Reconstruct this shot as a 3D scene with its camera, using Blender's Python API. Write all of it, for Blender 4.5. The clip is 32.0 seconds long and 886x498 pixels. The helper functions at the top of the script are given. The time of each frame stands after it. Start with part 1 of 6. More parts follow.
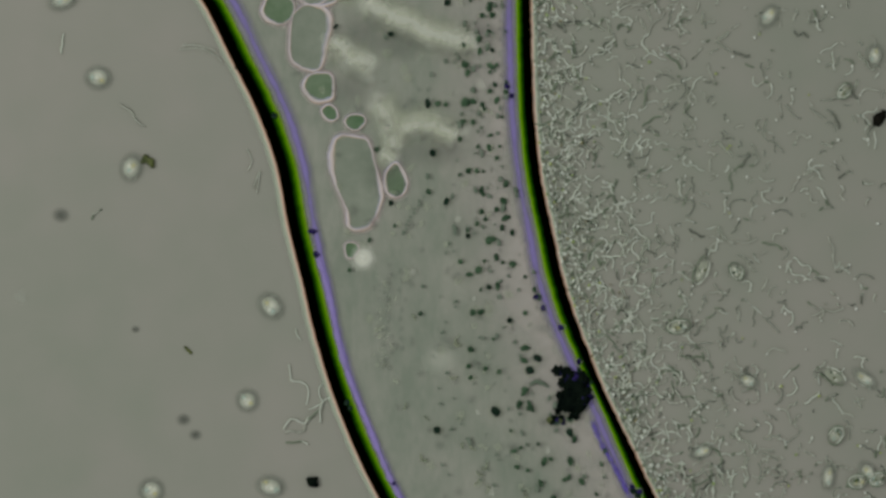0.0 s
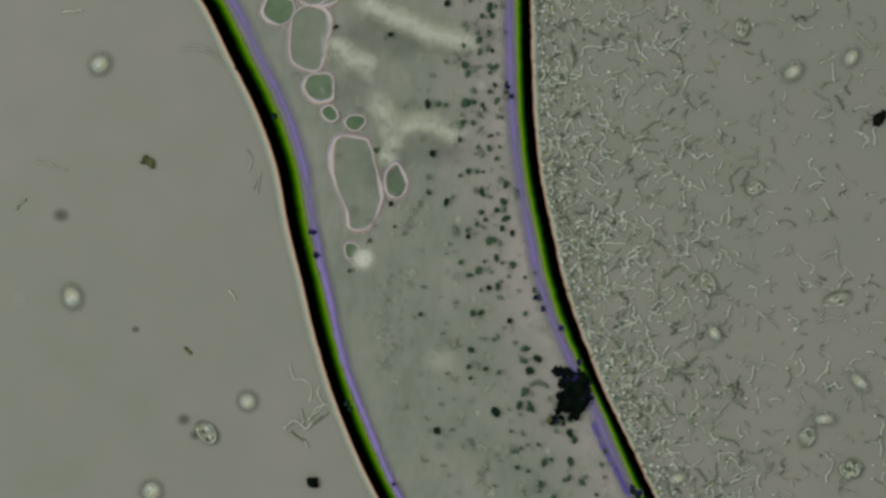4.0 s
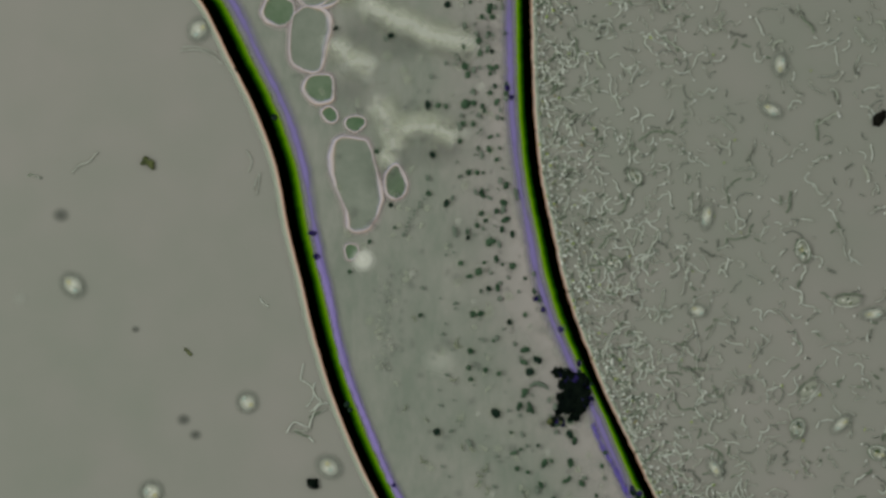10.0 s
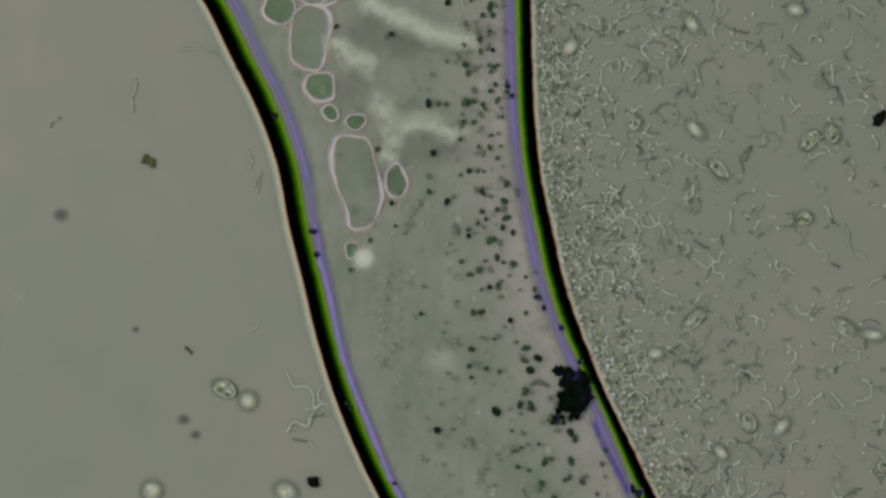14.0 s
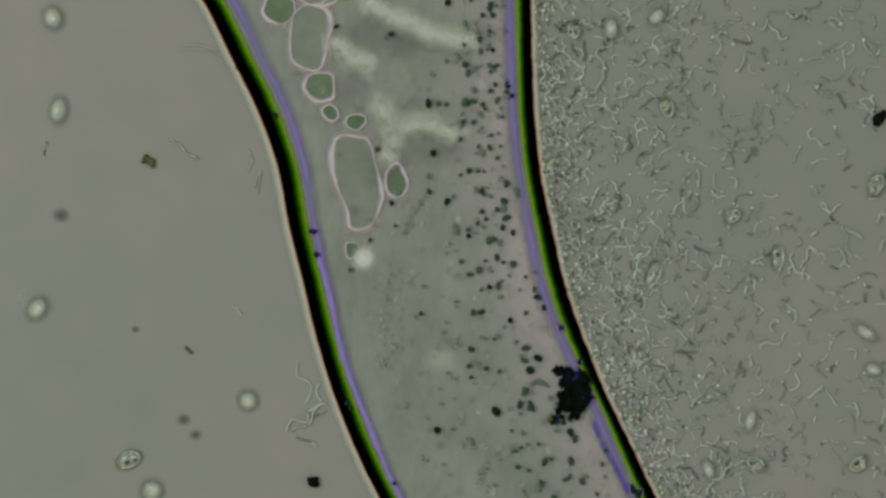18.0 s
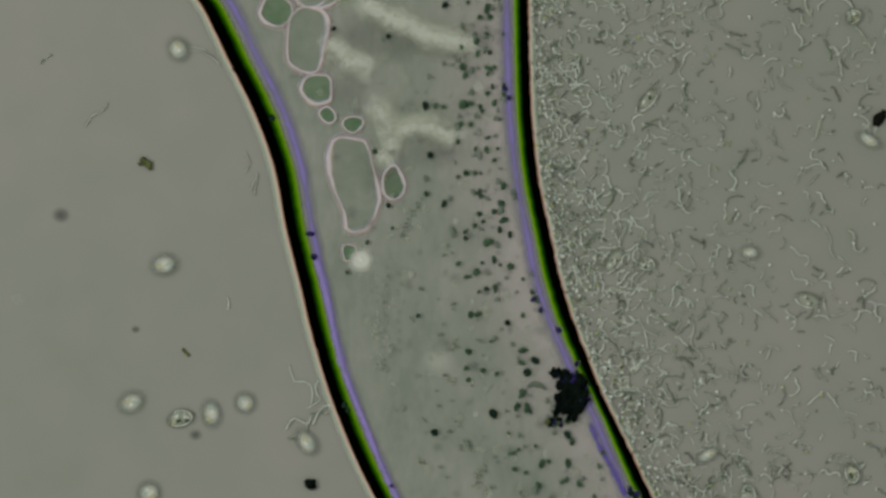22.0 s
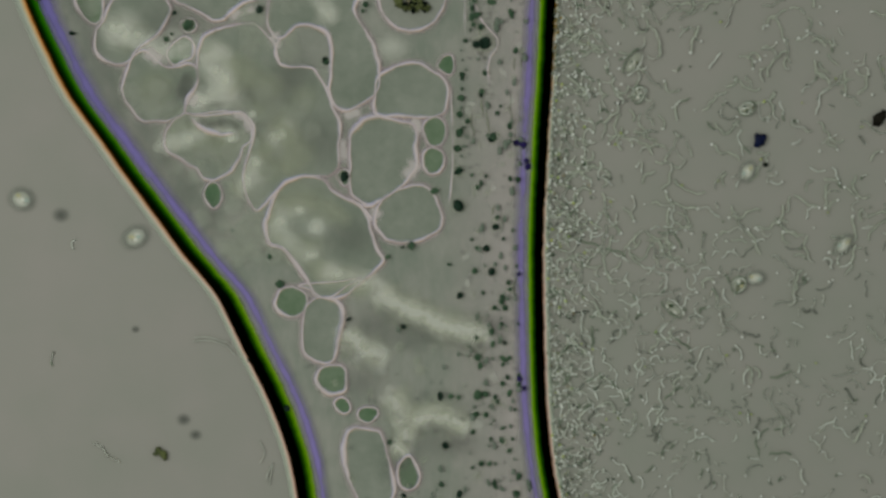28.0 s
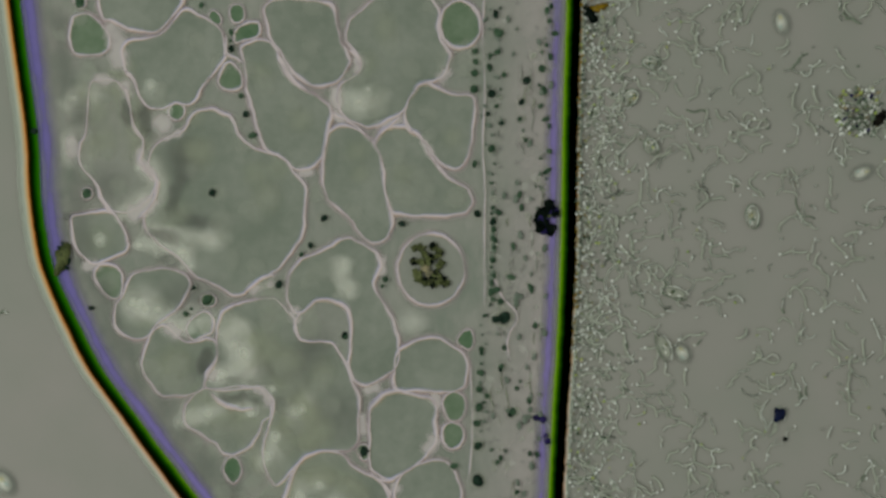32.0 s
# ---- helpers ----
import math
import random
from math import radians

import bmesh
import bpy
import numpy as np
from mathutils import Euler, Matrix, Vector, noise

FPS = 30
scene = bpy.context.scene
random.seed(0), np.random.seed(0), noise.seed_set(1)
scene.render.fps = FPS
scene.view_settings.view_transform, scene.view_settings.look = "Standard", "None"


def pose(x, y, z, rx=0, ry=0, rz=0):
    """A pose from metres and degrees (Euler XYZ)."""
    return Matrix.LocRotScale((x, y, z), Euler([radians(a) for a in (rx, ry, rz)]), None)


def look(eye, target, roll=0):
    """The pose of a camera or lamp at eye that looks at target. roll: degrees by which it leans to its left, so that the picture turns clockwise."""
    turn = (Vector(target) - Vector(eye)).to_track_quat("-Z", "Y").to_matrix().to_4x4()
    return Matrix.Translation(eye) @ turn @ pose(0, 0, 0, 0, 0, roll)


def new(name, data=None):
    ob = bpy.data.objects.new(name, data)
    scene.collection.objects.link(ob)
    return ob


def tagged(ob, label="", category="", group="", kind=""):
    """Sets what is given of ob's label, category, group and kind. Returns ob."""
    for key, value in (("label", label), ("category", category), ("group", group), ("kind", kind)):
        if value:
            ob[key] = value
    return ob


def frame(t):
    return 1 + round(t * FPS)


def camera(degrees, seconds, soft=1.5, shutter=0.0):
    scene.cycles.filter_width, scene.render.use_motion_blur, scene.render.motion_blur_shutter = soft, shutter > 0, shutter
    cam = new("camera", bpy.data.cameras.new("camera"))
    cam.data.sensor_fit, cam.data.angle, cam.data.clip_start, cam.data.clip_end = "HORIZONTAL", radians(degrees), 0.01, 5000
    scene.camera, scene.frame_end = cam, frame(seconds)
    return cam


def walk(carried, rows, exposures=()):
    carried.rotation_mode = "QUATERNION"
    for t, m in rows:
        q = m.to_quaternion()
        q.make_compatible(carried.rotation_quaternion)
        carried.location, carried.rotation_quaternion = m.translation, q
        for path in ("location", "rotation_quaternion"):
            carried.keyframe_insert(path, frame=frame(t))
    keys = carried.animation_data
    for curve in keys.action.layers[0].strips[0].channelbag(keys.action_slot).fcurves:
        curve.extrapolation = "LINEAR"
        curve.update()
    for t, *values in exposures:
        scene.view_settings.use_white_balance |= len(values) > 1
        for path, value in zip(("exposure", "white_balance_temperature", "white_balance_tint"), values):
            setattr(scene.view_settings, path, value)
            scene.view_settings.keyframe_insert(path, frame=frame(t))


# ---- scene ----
# Bright-field view of a magnified slide: 1 m here stands for about 0.1 mm.
LENS = 16.0
HEIGHT = 0.784 / math.tan(radians(LENS / 2))
cam = camera(LENS, 32.0, 3.05)

# How far the stage has carried the slide, in millimetres of this model: seconds, across, down
SLIDE = [(0, 0, 0), (1.5, 0, 0), (2.5, 0, 1), (3.5, 0, 1), (5.5, 0, 2), (6, 0, 3), (7, 0, 3), (10, 0, 3), (10.5, 0, 1.5), (11, 1, 1.5),
         (11.5, 1.5, 1), (12, 1, 0), (13, 1, 0), (21, 1, 0), (21.5, 1, 1), (22, -4, 4), (22.5, -3, 5.5), (23, 0, 5.5), (23.5, 1, 12), (24, 4, 26),
         (24.5, 5, 29), (25.5, 8, 72), (26.5, 12.5, 148), (27, 16, 278), (27.5, 17, 331), (28, 22.5, 517), (28.5, 27.5, 645), (29, 31.5, 858),
         (29.5, 33, 930), (30, 34, 1021), (30.5, 39.5, 1006), (31, 45, 1004), (31.5, 51, 1004), (32, 57, 1002.5)]
walk(cam, [(t, pose(-dx / 1000, dy / 1000, HEIGHT)) for t, dx, dy in SLIDE], [(0, 0.0), (26.8, 0.0), (28, -0.05), (32, -0.05)])

# ---- light: even ambient light and an added overhead lamp; the microscope's own comes from below ----
world = bpy.data.worlds.new("ambient")
scene.world = world
world.use_nodes = True
world.node_tree.nodes["Background"].inputs[0].default_value = (0.925, 1.0, 0.99, 1)
world.node_tree.nodes["Background"].inputs[1].default_value = 0.435
lamp = new("lamp", bpy.data.lights.new("lamp", "AREA"))
lamp.data.shape, lamp.data.size, lamp.data.energy, lamp.data.color = "DISK", 3.0, 267.0, (0.925, 1.0, 0.965)
lamp.matrix_world = look((-6.0, 0.9, 6.2), (0, 0.4, 0))
scene.cycles.transparent_max_bounces = 24


# ---- materials ----
def srgb(r, g, b):
    return tuple(((c / 255 + 0.055) / 1.055) ** 2.4 if c > 10 else c / 255 / 12.92 for c in (r, g, b)) + (1.0,)


GAIN = 1.56   # base colour for a surface that should look like a given tone under this lamp


def tone(r, g, b):
    return tuple(min(0.9, c * GAIN) for c in srgb(r, g, b)[:3]) + (1.0,)


def material(name, dark, light, scale=20.0, fine=160.0, rough=0.6, bump=0.2, spec=0.1, depth=0.002, stretch=None, clear=1.0):
    """Two tones mixed by a coarse and a fine grain, with a fine relief."""
    m = bpy.data.materials.new(name)
    m.use_nodes = True
    n, l = m.node_tree.nodes, m.node_tree.links
    p = n["Principled BSDF"]
    geo = n.new("ShaderNodeNewGeometry")
    a, b = n.new("ShaderNodeTexNoise"), n.new("ShaderNodeTexNoise")
    a.inputs["Scale"].default_value, a.inputs["Detail"].default_value = scale, 4
    b.inputs["Scale"].default_value, b.inputs["Detail"].default_value = fine, 3
    add = n.new("ShaderNodeMix")
    add.inputs[0].default_value = 0.35
    ramp = n.new("ShaderNodeValToRGB")
    ramp.color_ramp.elements[0].position, ramp.color_ramp.elements[1].position = 0.35, 0.65
    ramp.color_ramp.elements[0].color, ramp.color_ramp.elements[1].color = dark, light
    rel = n.new("ShaderNodeBump")
    rel.inputs["Strength"].default_value, rel.inputs["Distance"].default_value = bump, depth
    where = geo.outputs["Position"]
    if stretch:
        pull = n.new("ShaderNodeVectorMath")
        pull.operation, pull.inputs[1].default_value = "MULTIPLY", stretch
        l.new(where, pull.inputs[0])
        where = pull.outputs[0]
    l.new(geo.outputs["Position"], a.inputs["Vector"])
    l.new(where, b.inputs["Vector"])
    l.new(a.outputs["Fac"], add.inputs[2])
    l.new(b.outputs["Fac"], add.inputs[3])
    l.new(add.outputs[0], ramp.inputs["Fac"])
    l.new(ramp.outputs["Color"], p.inputs["Base Color"])
    l.new(b.outputs["Fac"], rel.inputs["Height"])
    l.new(rel.outputs["Normal"], p.inputs["Normal"])
    p.inputs["Roughness"].default_value = rough
    p.inputs["Specular IOR Level"].default_value = spec
    p.inputs["Alpha"].default_value = clear
    return m


def across(name, stops, alpha, other=None, patchy=0.0):
    """A band whose colour runs across it (UV x); alpha gives its density across. other: the stops further up the body."""
    m = bpy.data.materials.new(name)
    m.use_nodes = True
    n, l = m.node_tree.nodes, m.node_tree.links
    p = n["Principled BSDF"]
    p.inputs["Specular IOR Level"].default_value = 0.0
    p.inputs["Roughness"].default_value = 0.8
    uv = n.new("ShaderNodeUVMap")
    sep = n.new("ShaderNodeSeparateXYZ")
    l.new(uv.outputs["UV"], sep.inputs[0])
    geo = n.new("ShaderNodeNewGeometry")
    wob = n.new("ShaderNodeTexNoise")
    wob.inputs["Scale"].default_value, wob.inputs["Detail"].default_value = 60, 5
    l.new(geo.outputs["Position"], wob.inputs["Vector"])
    sh = n.new("ShaderNodeMath")
    sh.operation, sh.inputs[1].default_value, sh.inputs[2].default_value = "MULTIPLY_ADD", 0.12, -0.06
    l.new(wob.outputs["Fac"], sh.inputs[0])
    u = n.new("ShaderNodeMath")
    l.new(sep.outputs["X"], u.inputs[0])
    l.new(sh.outputs[0], u.inputs[1])

    def ramp(rows):
        r = n.new("ShaderNodeValToRGB")
        e = r.color_ramp.elements
        e[0].position, e[0].color = rows[0]
        e[1].position, e[1].color = rows[-1]
        for pos, col in rows[1:-1]:
            e.new(pos).color = col
        l.new(u.outputs[0], r.inputs["Fac"])
        return r.outputs["Color"]

    col = ramp(stops)
    if other:
        pos = n.new("ShaderNodeSeparateXYZ")
        l.new(geo.outputs["Position"], pos.inputs[0])
        up = n.new("ShaderNodeMapRange")
        up.inputs["From Min"].default_value, up.inputs["From Max"].default_value = 0.4, 0.95
        l.new(pos.outputs["Y"], up.inputs["Value"])
        mix = n.new("ShaderNodeMix")
        mix.data_type = "RGBA"
        l.new(up.outputs["Result"], mix.inputs[0])
        l.new(col, mix.inputs[6])
        l.new(ramp(other), mix.inputs[7])
        col = mix.outputs[2]
    l.new(col, p.inputs["Base Color"])
    if alpha:
        thin = ramp([(a, (v, v, v, 1)) for a, v in alpha])
        if patchy:
            spot = n.new("ShaderNodeTexNoise")
            spot.inputs["Scale"].default_value, spot.inputs["Detail"].default_value = 11, 3
            l.new(geo.outputs["Position"], spot.inputs["Vector"])
            some = n.new("ShaderNodeMapRange")
            some.inputs["From Min"].default_value, some.inputs["From Max"].default_value, some.inputs["To Min"].default_value = 0.35, 0.6, 1 - patchy
            l.new(spot.outputs["Fac"], some.inputs["Value"])
            mul = n.new("ShaderNodeMath")
            mul.operation = "MULTIPLY"
            l.new(thin, mul.inputs[0])
            l.new(some.outputs["Result"], mul.inputs[1])
            thin = mul.outputs[0]
        l.new(thin, p.inputs["Alpha"])
    return m


def soft(name, colour, core, edge, dense=0.9, rim=None, grainy=0.1):
    """A soft body, dense at its heart and thinning to nothing at its edge (by its own unit radius)."""
    m = bpy.data.materials.new(name)
    m.use_nodes = True
    n, l = m.node_tree.nodes, m.node_tree.links
    p = n["Principled BSDF"]
    p.inputs["Specular IOR Level"].default_value = 0.05
    p.inputs["Roughness"].default_value = 0.8
    tc = n.new("ShaderNodeTexCoord")
    flat = n.new("ShaderNodeVectorMath")
    flat.operation = "MULTIPLY"
    flat.inputs[1].default_value = (1, 1, 0)
    l.new(tc.outputs["Object"], flat.inputs[0])
    ln = n.new("ShaderNodeVectorMath")
    ln.operation = "LENGTH"
    l.new(flat.outputs[0], ln.inputs[0])
    geo = n.new("ShaderNodeNewGeometry")
    no = n.new("ShaderNodeTexNoise")
    no.inputs["Scale"].default_value, no.inputs["Detail"].default_value = 35, 3
    l.new(geo.outputs["Position"], no.inputs["Vector"])
    sh = n.new("ShaderNodeMath")
    sh.operation, sh.inputs[1].default_value = "MULTIPLY_ADD", grainy
    l.new(no.outputs["Fac"], sh.inputs[0])
    l.new(ln.outputs["Value"], sh.inputs[2])
    mr = n.new("ShaderNodeMapRange")
    mr.interpolation_type = "SMOOTHSTEP"
    mr.inputs["From Min"].default_value, mr.inputs["From Max"].default_value = core + grainy / 2, edge + grainy / 2
    mr.inputs["To Min"].default_value, mr.inputs["To Max"].default_value = dense, 0.0
    l.new(sh.outputs[0], mr.inputs["Value"])
    l.new(mr.outputs["Result"], p.inputs["Alpha"])
    if rim:
        r = n.new("ShaderNodeValToRGB")
        e = r.color_ramp.elements
        e[0].position, e[0].color = rim[0], colour
        e[1].position, e[1].color = rim[1], rim[2]
        l.new(ln.outputs["Value"], r.inputs["Fac"])
        l.new(r.outputs["Color"], p.inputs["Base Color"])
    else:
        p.inputs["Base Color"].default_value = colour
    return m


def dense_by_uv(name, colour, dense, lumps=0.9, size=32, second=None, sides=None):
    """A soft stuff whose density is its mesh's UV x: 1 at the heart, 0 at the edge. second: a tone mixed in by patches. sides: tones at UV y 0 and 1."""
    m = bpy.data.materials.new(name)
    m.use_nodes = True
    n, l = m.node_tree.nodes, m.node_tree.links
    p = n["Principled BSDF"]
    p.inputs["Specular IOR Level"].default_value, p.inputs["Roughness"].default_value = 0.0, 0.8
    p.inputs["Base Color"].default_value = colour
    uv, sep = n.new("ShaderNodeUVMap"), n.new("ShaderNodeSeparateXYZ")
    l.new(uv.outputs["UV"], sep.inputs[0])
    geo, no = n.new("ShaderNodeNewGeometry"), n.new("ShaderNodeTexNoise")
    no.inputs["Scale"].default_value, no.inputs["Detail"].default_value = size, 1.5
    l.new(geo.outputs["Position"], no.inputs["Vector"])
    if second:
        blot, mix = n.new("ShaderNodeTexNoise"), n.new("ShaderNodeValToRGB")
        blot.inputs["Scale"].default_value, blot.inputs["Detail"].default_value = 22, 3
        l.new(geo.outputs["Position"], blot.inputs["Vector"])
        mix.color_ramp.elements[0].position, mix.color_ramp.elements[1].position = 0.4, 0.6
        mix.color_ramp.elements[0].color, mix.color_ramp.elements[1].color = colour, second
        l.new(blot.outputs["Fac"], mix.inputs["Fac"])
        l.new(mix.outputs["Color"], p.inputs["Base Color"])
    if sides:
        edge = n.new("ShaderNodeValToRGB")
        e = edge.color_ramp.elements
        e[0].position, e[0].color = 0.2, sides[0]
        e[1].position, e[1].color = 0.8, sides[1]
        e.new(0.5).color = colour
        l.new(sep.outputs["Y"], edge.inputs["Fac"])
        l.new(edge.outputs["Color"], p.inputs["Base Color"])
    k = n.new("ShaderNodeMath")
    k.operation, k.inputs[1].default_value = "MULTIPLY_ADD", lumps
    k.inputs[2].default_value = 0.95 - lumps / 2
    l.new(no.outputs["Fac"], k.inputs[0])
    mul = n.new("ShaderNodeMath")
    mul.operation = "MULTIPLY"
    l.new(k.outputs[0], mul.inputs[0])
    l.new(sep.outputs["X"], mul.inputs[1])
    mr = n.new("ShaderNodeMapRange")
    mr.interpolation_type = "SMOOTHSTEP"
    mr.inputs["To Max"].default_value = dense
    l.new(mul.outputs[0], mr.inputs["Value"])
    l.new(mr.outputs["Result"], p.inputs["Alpha"])
    return m


M_SLIDE = material("wet_glass_slide", tone(118, 118, 107), tone(127, 122, 114), 1.1, 9, 0.7, 0.05, 0.0)
M_BODY = material("grey_pink_cytoplasm", tone(107, 111, 99), tone(126, 124, 114), 9, 90, 0.7, 0.25, 0.0, 0.002, (1.0, 0.4, 1.0))
M_SAP = material("green_grey_cell_sap", tone(100, 105, 92), tone(117, 119, 107), 9, 60, 0.6, 0.1, 0.0)
M_PALE_SAP = material("pale_cell_sap", tone(112, 113, 102), tone(122, 121, 111), 12, 90, 0.6, 0.1, 0.0)
M_DEEP_SAP = material("deep_green_cell_sap", tone(82, 96, 74), tone(96, 107, 87), 30, 90, 0.6, 0.1, 0.0)
M_SMALL_SAP = material("dark_green_cell_sap", tone(66, 86, 62), tone(86, 101, 78), 30, 90, 0.6, 0.1, 0.0)
M_GRAIN = material("dark_green_granule", tone(26, 42, 30), tone(62, 80, 60), 40, 200, 0.6, 0.2, 0.0)
M_FAINT = material("faint_green_granule", tone(78, 88, 74), tone(98, 104, 92), 40, 200, 0.6, 0.2, 0.0)
M_DEEP = material("black_green_granule", tone(8, 18, 13), tone(34, 48, 38), 60, 300, 0.7, 0.3, 0.0)
M_BLACK = material("black_pigment", tone(3, 6, 6), tone(16, 22, 16), 60, 300, 0.7, 0.4, 0.0)
M_BLUE = material("violet_blue_granule", tone(14, 12, 32), tone(42, 34, 76), 60, 200, 0.6, 0.2, 0.0)
M_OLIVE = material("olive_crystal", tone(38, 44, 22), tone(84, 88, 52), 90, 300, 0.5, 0.3, 0.1)
M_RUST_DARK = material("dark_rust", tone(74, 56, 10), tone(128, 104, 30), 60, 200, 0.6, 0.3, 0.0)
M_INDIGO = material("blue_black_crystal", tone(2, 4, 12), tone(14, 22, 52), 50, 200, 0.4, 0.3, 0.1)
M_RUST = material("brown_mottled_grain", tone(60, 62, 50), tone(140, 128, 96), 60, 200, 0.5, 0.3, 0.1)
M_WORM = material("pale_bacterium", tone(178, 181, 165), tone(204, 205, 189), 60, 300, 0.4, 0.1, 0.1, clear=0.6)
M_THREAD = material("green_grey_thread", tone(154, 158, 141), tone(180, 182, 164), 60, 300, 0.4, 0.1, 0.1, clear=0.46)
M_THREAD_EDGE = dense_by_uv("grey_thread_edge_shade", tone(76, 80, 69), 0.36)
M_WORM_DIM = material("dim_bacterium", tone(152, 153, 140), tone(178, 177, 164), 60, 300, 0.4, 0.1, 0.1, clear=0.62)
M_VEIL = material("green_grey_grain", tone(96, 106, 84), tone(132, 134, 108), 60, 300, 0.4, 0.1, 0.1, clear=0.5)
M_FLECK = material("yellow_green_fleck", tone(104, 130, 60), tone(150, 152, 78), 60, 300, 0.4, 0.1, 0.1)
M_SPARK = material("white_bead", tone(168, 168, 156), tone(206, 203, 192), 60, 300, 0.4, 0.1, 0.1)
M_WORM_DARK = material("dark_bacterium", tone(72, 83, 66), tone(98, 106, 87), 60, 300, 0.5, 0.1, 0.1)
M_CLOUD = soft("white_fat_cloud", tone(194, 192, 178), 0.0, 1.0, 0.26)
M_CLOUD_GREEN = soft("green_white_fat_cloud", tone(142, 145, 124), 0.0, 0.9, 0.42)
M_WHITE_DROP = soft("white_fat_drop", tone(196, 193, 182), 0.3, 0.95, 0.72)
M_DROP = soft("pale_green_fat_droplet", tone(146, 148, 132), 0.4, 0.95, 0.32, None, 0.05)
M_SHADE = soft("grey_shade_and_mottle", tone(86, 86, 80), 0.0, 0.95, 0.24)
M_OVAL = soft("clear_cell_with_grey_edge", tone(150, 152, 134), 0.5, 1.0, 0.5, (0.5, 0.78, tone(92, 94, 84)))
M_OVAL_BRIGHT = soft("bright_cell_with_grey_halo", tone(170, 169, 154), 0.4, 1.0, 0.64, (0.1, 0.62, tone(104, 107, 96)))
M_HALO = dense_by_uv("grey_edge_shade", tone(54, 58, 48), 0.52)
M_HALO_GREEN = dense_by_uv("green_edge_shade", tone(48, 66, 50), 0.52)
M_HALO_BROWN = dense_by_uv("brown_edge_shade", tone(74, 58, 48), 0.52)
# membrane colour with the lens's warm and blue fringe painted on its sides
M_SEAM = dense_by_uv("pink_white_membrane", tone(184, 170, 168), 0.74, 1.9, 20, None, (tone(188, 156, 112), tone(152, 157, 194)))
M_PLASMA = dense_by_uv("pink_grey_plasma", tone(170, 151, 150), 0.64, 0.6, 20, tone(158, 146, 142))
M_GHOST = dense_by_uv("faint_pale_bacterium", tone(150, 152, 138), 0.36, 0.6)
M_GHOST_DARK = dense_by_uv("faint_grey_bacterium", tone(96, 99, 88), 0.3, 0.6)
M_GLINT = dense_by_uv("pale_edge_shine", tone(178, 181, 162), 0.64, 0.5)
M_FAT = dense_by_uv("white_fat_strand", tone(192, 189, 174), 0.26, 0.8, 30)
M_FAT_BRIGHT = dense_by_uv("bright_fat_ridge", tone(200, 198, 186), 0.36, 1.8, 48)
M_FAT_RIDGE = dense_by_uv("soft_fat_ridge", tone(186, 186, 172), 0.26, 2.0, 52)
M_FAT_GREEN = dense_by_uv("green_white_fat_strand", tone(150, 152, 130), 0.3, 0.8, 30)
M_FAT_SHADE = dense_by_uv("grey_shade_by_fat", tone(84, 84, 78), 0.16, 0.6, 30)
M_FOLD = dense_by_uv("pale_pink_fold", tone(184, 174, 168), 0.56, 1.0, 26)
M_FOLD_SHADE = dense_by_uv("dark_shade_in_plasma", tone(76, 76, 70), 0.34, 0.8, 28)
M_LILAC_LINE = dense_by_uv("pale_lilac_line", tone(140, 122, 178), 0.6, 0.8, 30)
M_VIOLET_LINE = dense_by_uv("deep_violet_line", tone(80, 64, 140), 0.62, 0.8, 30)
M_DUST = soft("blurred_dust", tone(72, 75, 68), 0.0, 0.95, 0.55)
M_DUST_BLACK = material("black_dust", tone(8, 8, 8), tone(30, 28, 22), 60, 200, 0.7, 0.3, 0.0)
# black-green, orange and violet bands and pale halo: optical fringes painted as colour
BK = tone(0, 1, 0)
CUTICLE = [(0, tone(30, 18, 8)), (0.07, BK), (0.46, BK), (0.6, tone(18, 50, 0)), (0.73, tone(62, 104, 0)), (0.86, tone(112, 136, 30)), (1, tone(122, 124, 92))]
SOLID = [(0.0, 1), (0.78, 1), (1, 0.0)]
M_WALL = across("cuticle_with_green_fringe", CUTICLE, SOLID)
M_WALL_FAR = across("green_cuticle_with_orange_fringe", CUTICLE, SOLID,
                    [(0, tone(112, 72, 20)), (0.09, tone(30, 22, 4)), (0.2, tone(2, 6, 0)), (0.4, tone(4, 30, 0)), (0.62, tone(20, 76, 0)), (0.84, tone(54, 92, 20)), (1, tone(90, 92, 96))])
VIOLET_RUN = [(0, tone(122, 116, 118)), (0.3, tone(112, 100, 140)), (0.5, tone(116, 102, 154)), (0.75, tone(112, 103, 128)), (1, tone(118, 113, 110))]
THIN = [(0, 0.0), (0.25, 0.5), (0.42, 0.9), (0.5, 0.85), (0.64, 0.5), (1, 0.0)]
M_VIOLET_FRINGE = across("violet_fringe", VIOLET_RUN, THIN, None, 0.45)
M_VIOLET_FRINGE_FAR = across("deep_violet_fringe", VIOLET_RUN, THIN,
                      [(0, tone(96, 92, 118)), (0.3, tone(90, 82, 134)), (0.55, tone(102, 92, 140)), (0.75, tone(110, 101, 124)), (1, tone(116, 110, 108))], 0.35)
M_EDGE = across("pink_white_wall_halo", [(0, tone(146, 158, 138)), (0.35, tone(156, 164, 144)), (0.55, tone(182, 162, 146)), (0.75, tone(158, 118, 96)), (0.9, tone(96, 58, 40)), (1, tone(50, 30, 20))],
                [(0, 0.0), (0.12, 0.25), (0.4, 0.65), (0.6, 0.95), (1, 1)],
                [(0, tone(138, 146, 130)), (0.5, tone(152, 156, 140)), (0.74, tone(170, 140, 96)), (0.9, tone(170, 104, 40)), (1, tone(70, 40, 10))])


# ---- builders ----
def at(px, py, z=0.0):
    """Model place from millimetres across and down the first view."""
    return Vector(((px - 784) / 1000, (441 - py) / 1000, z))


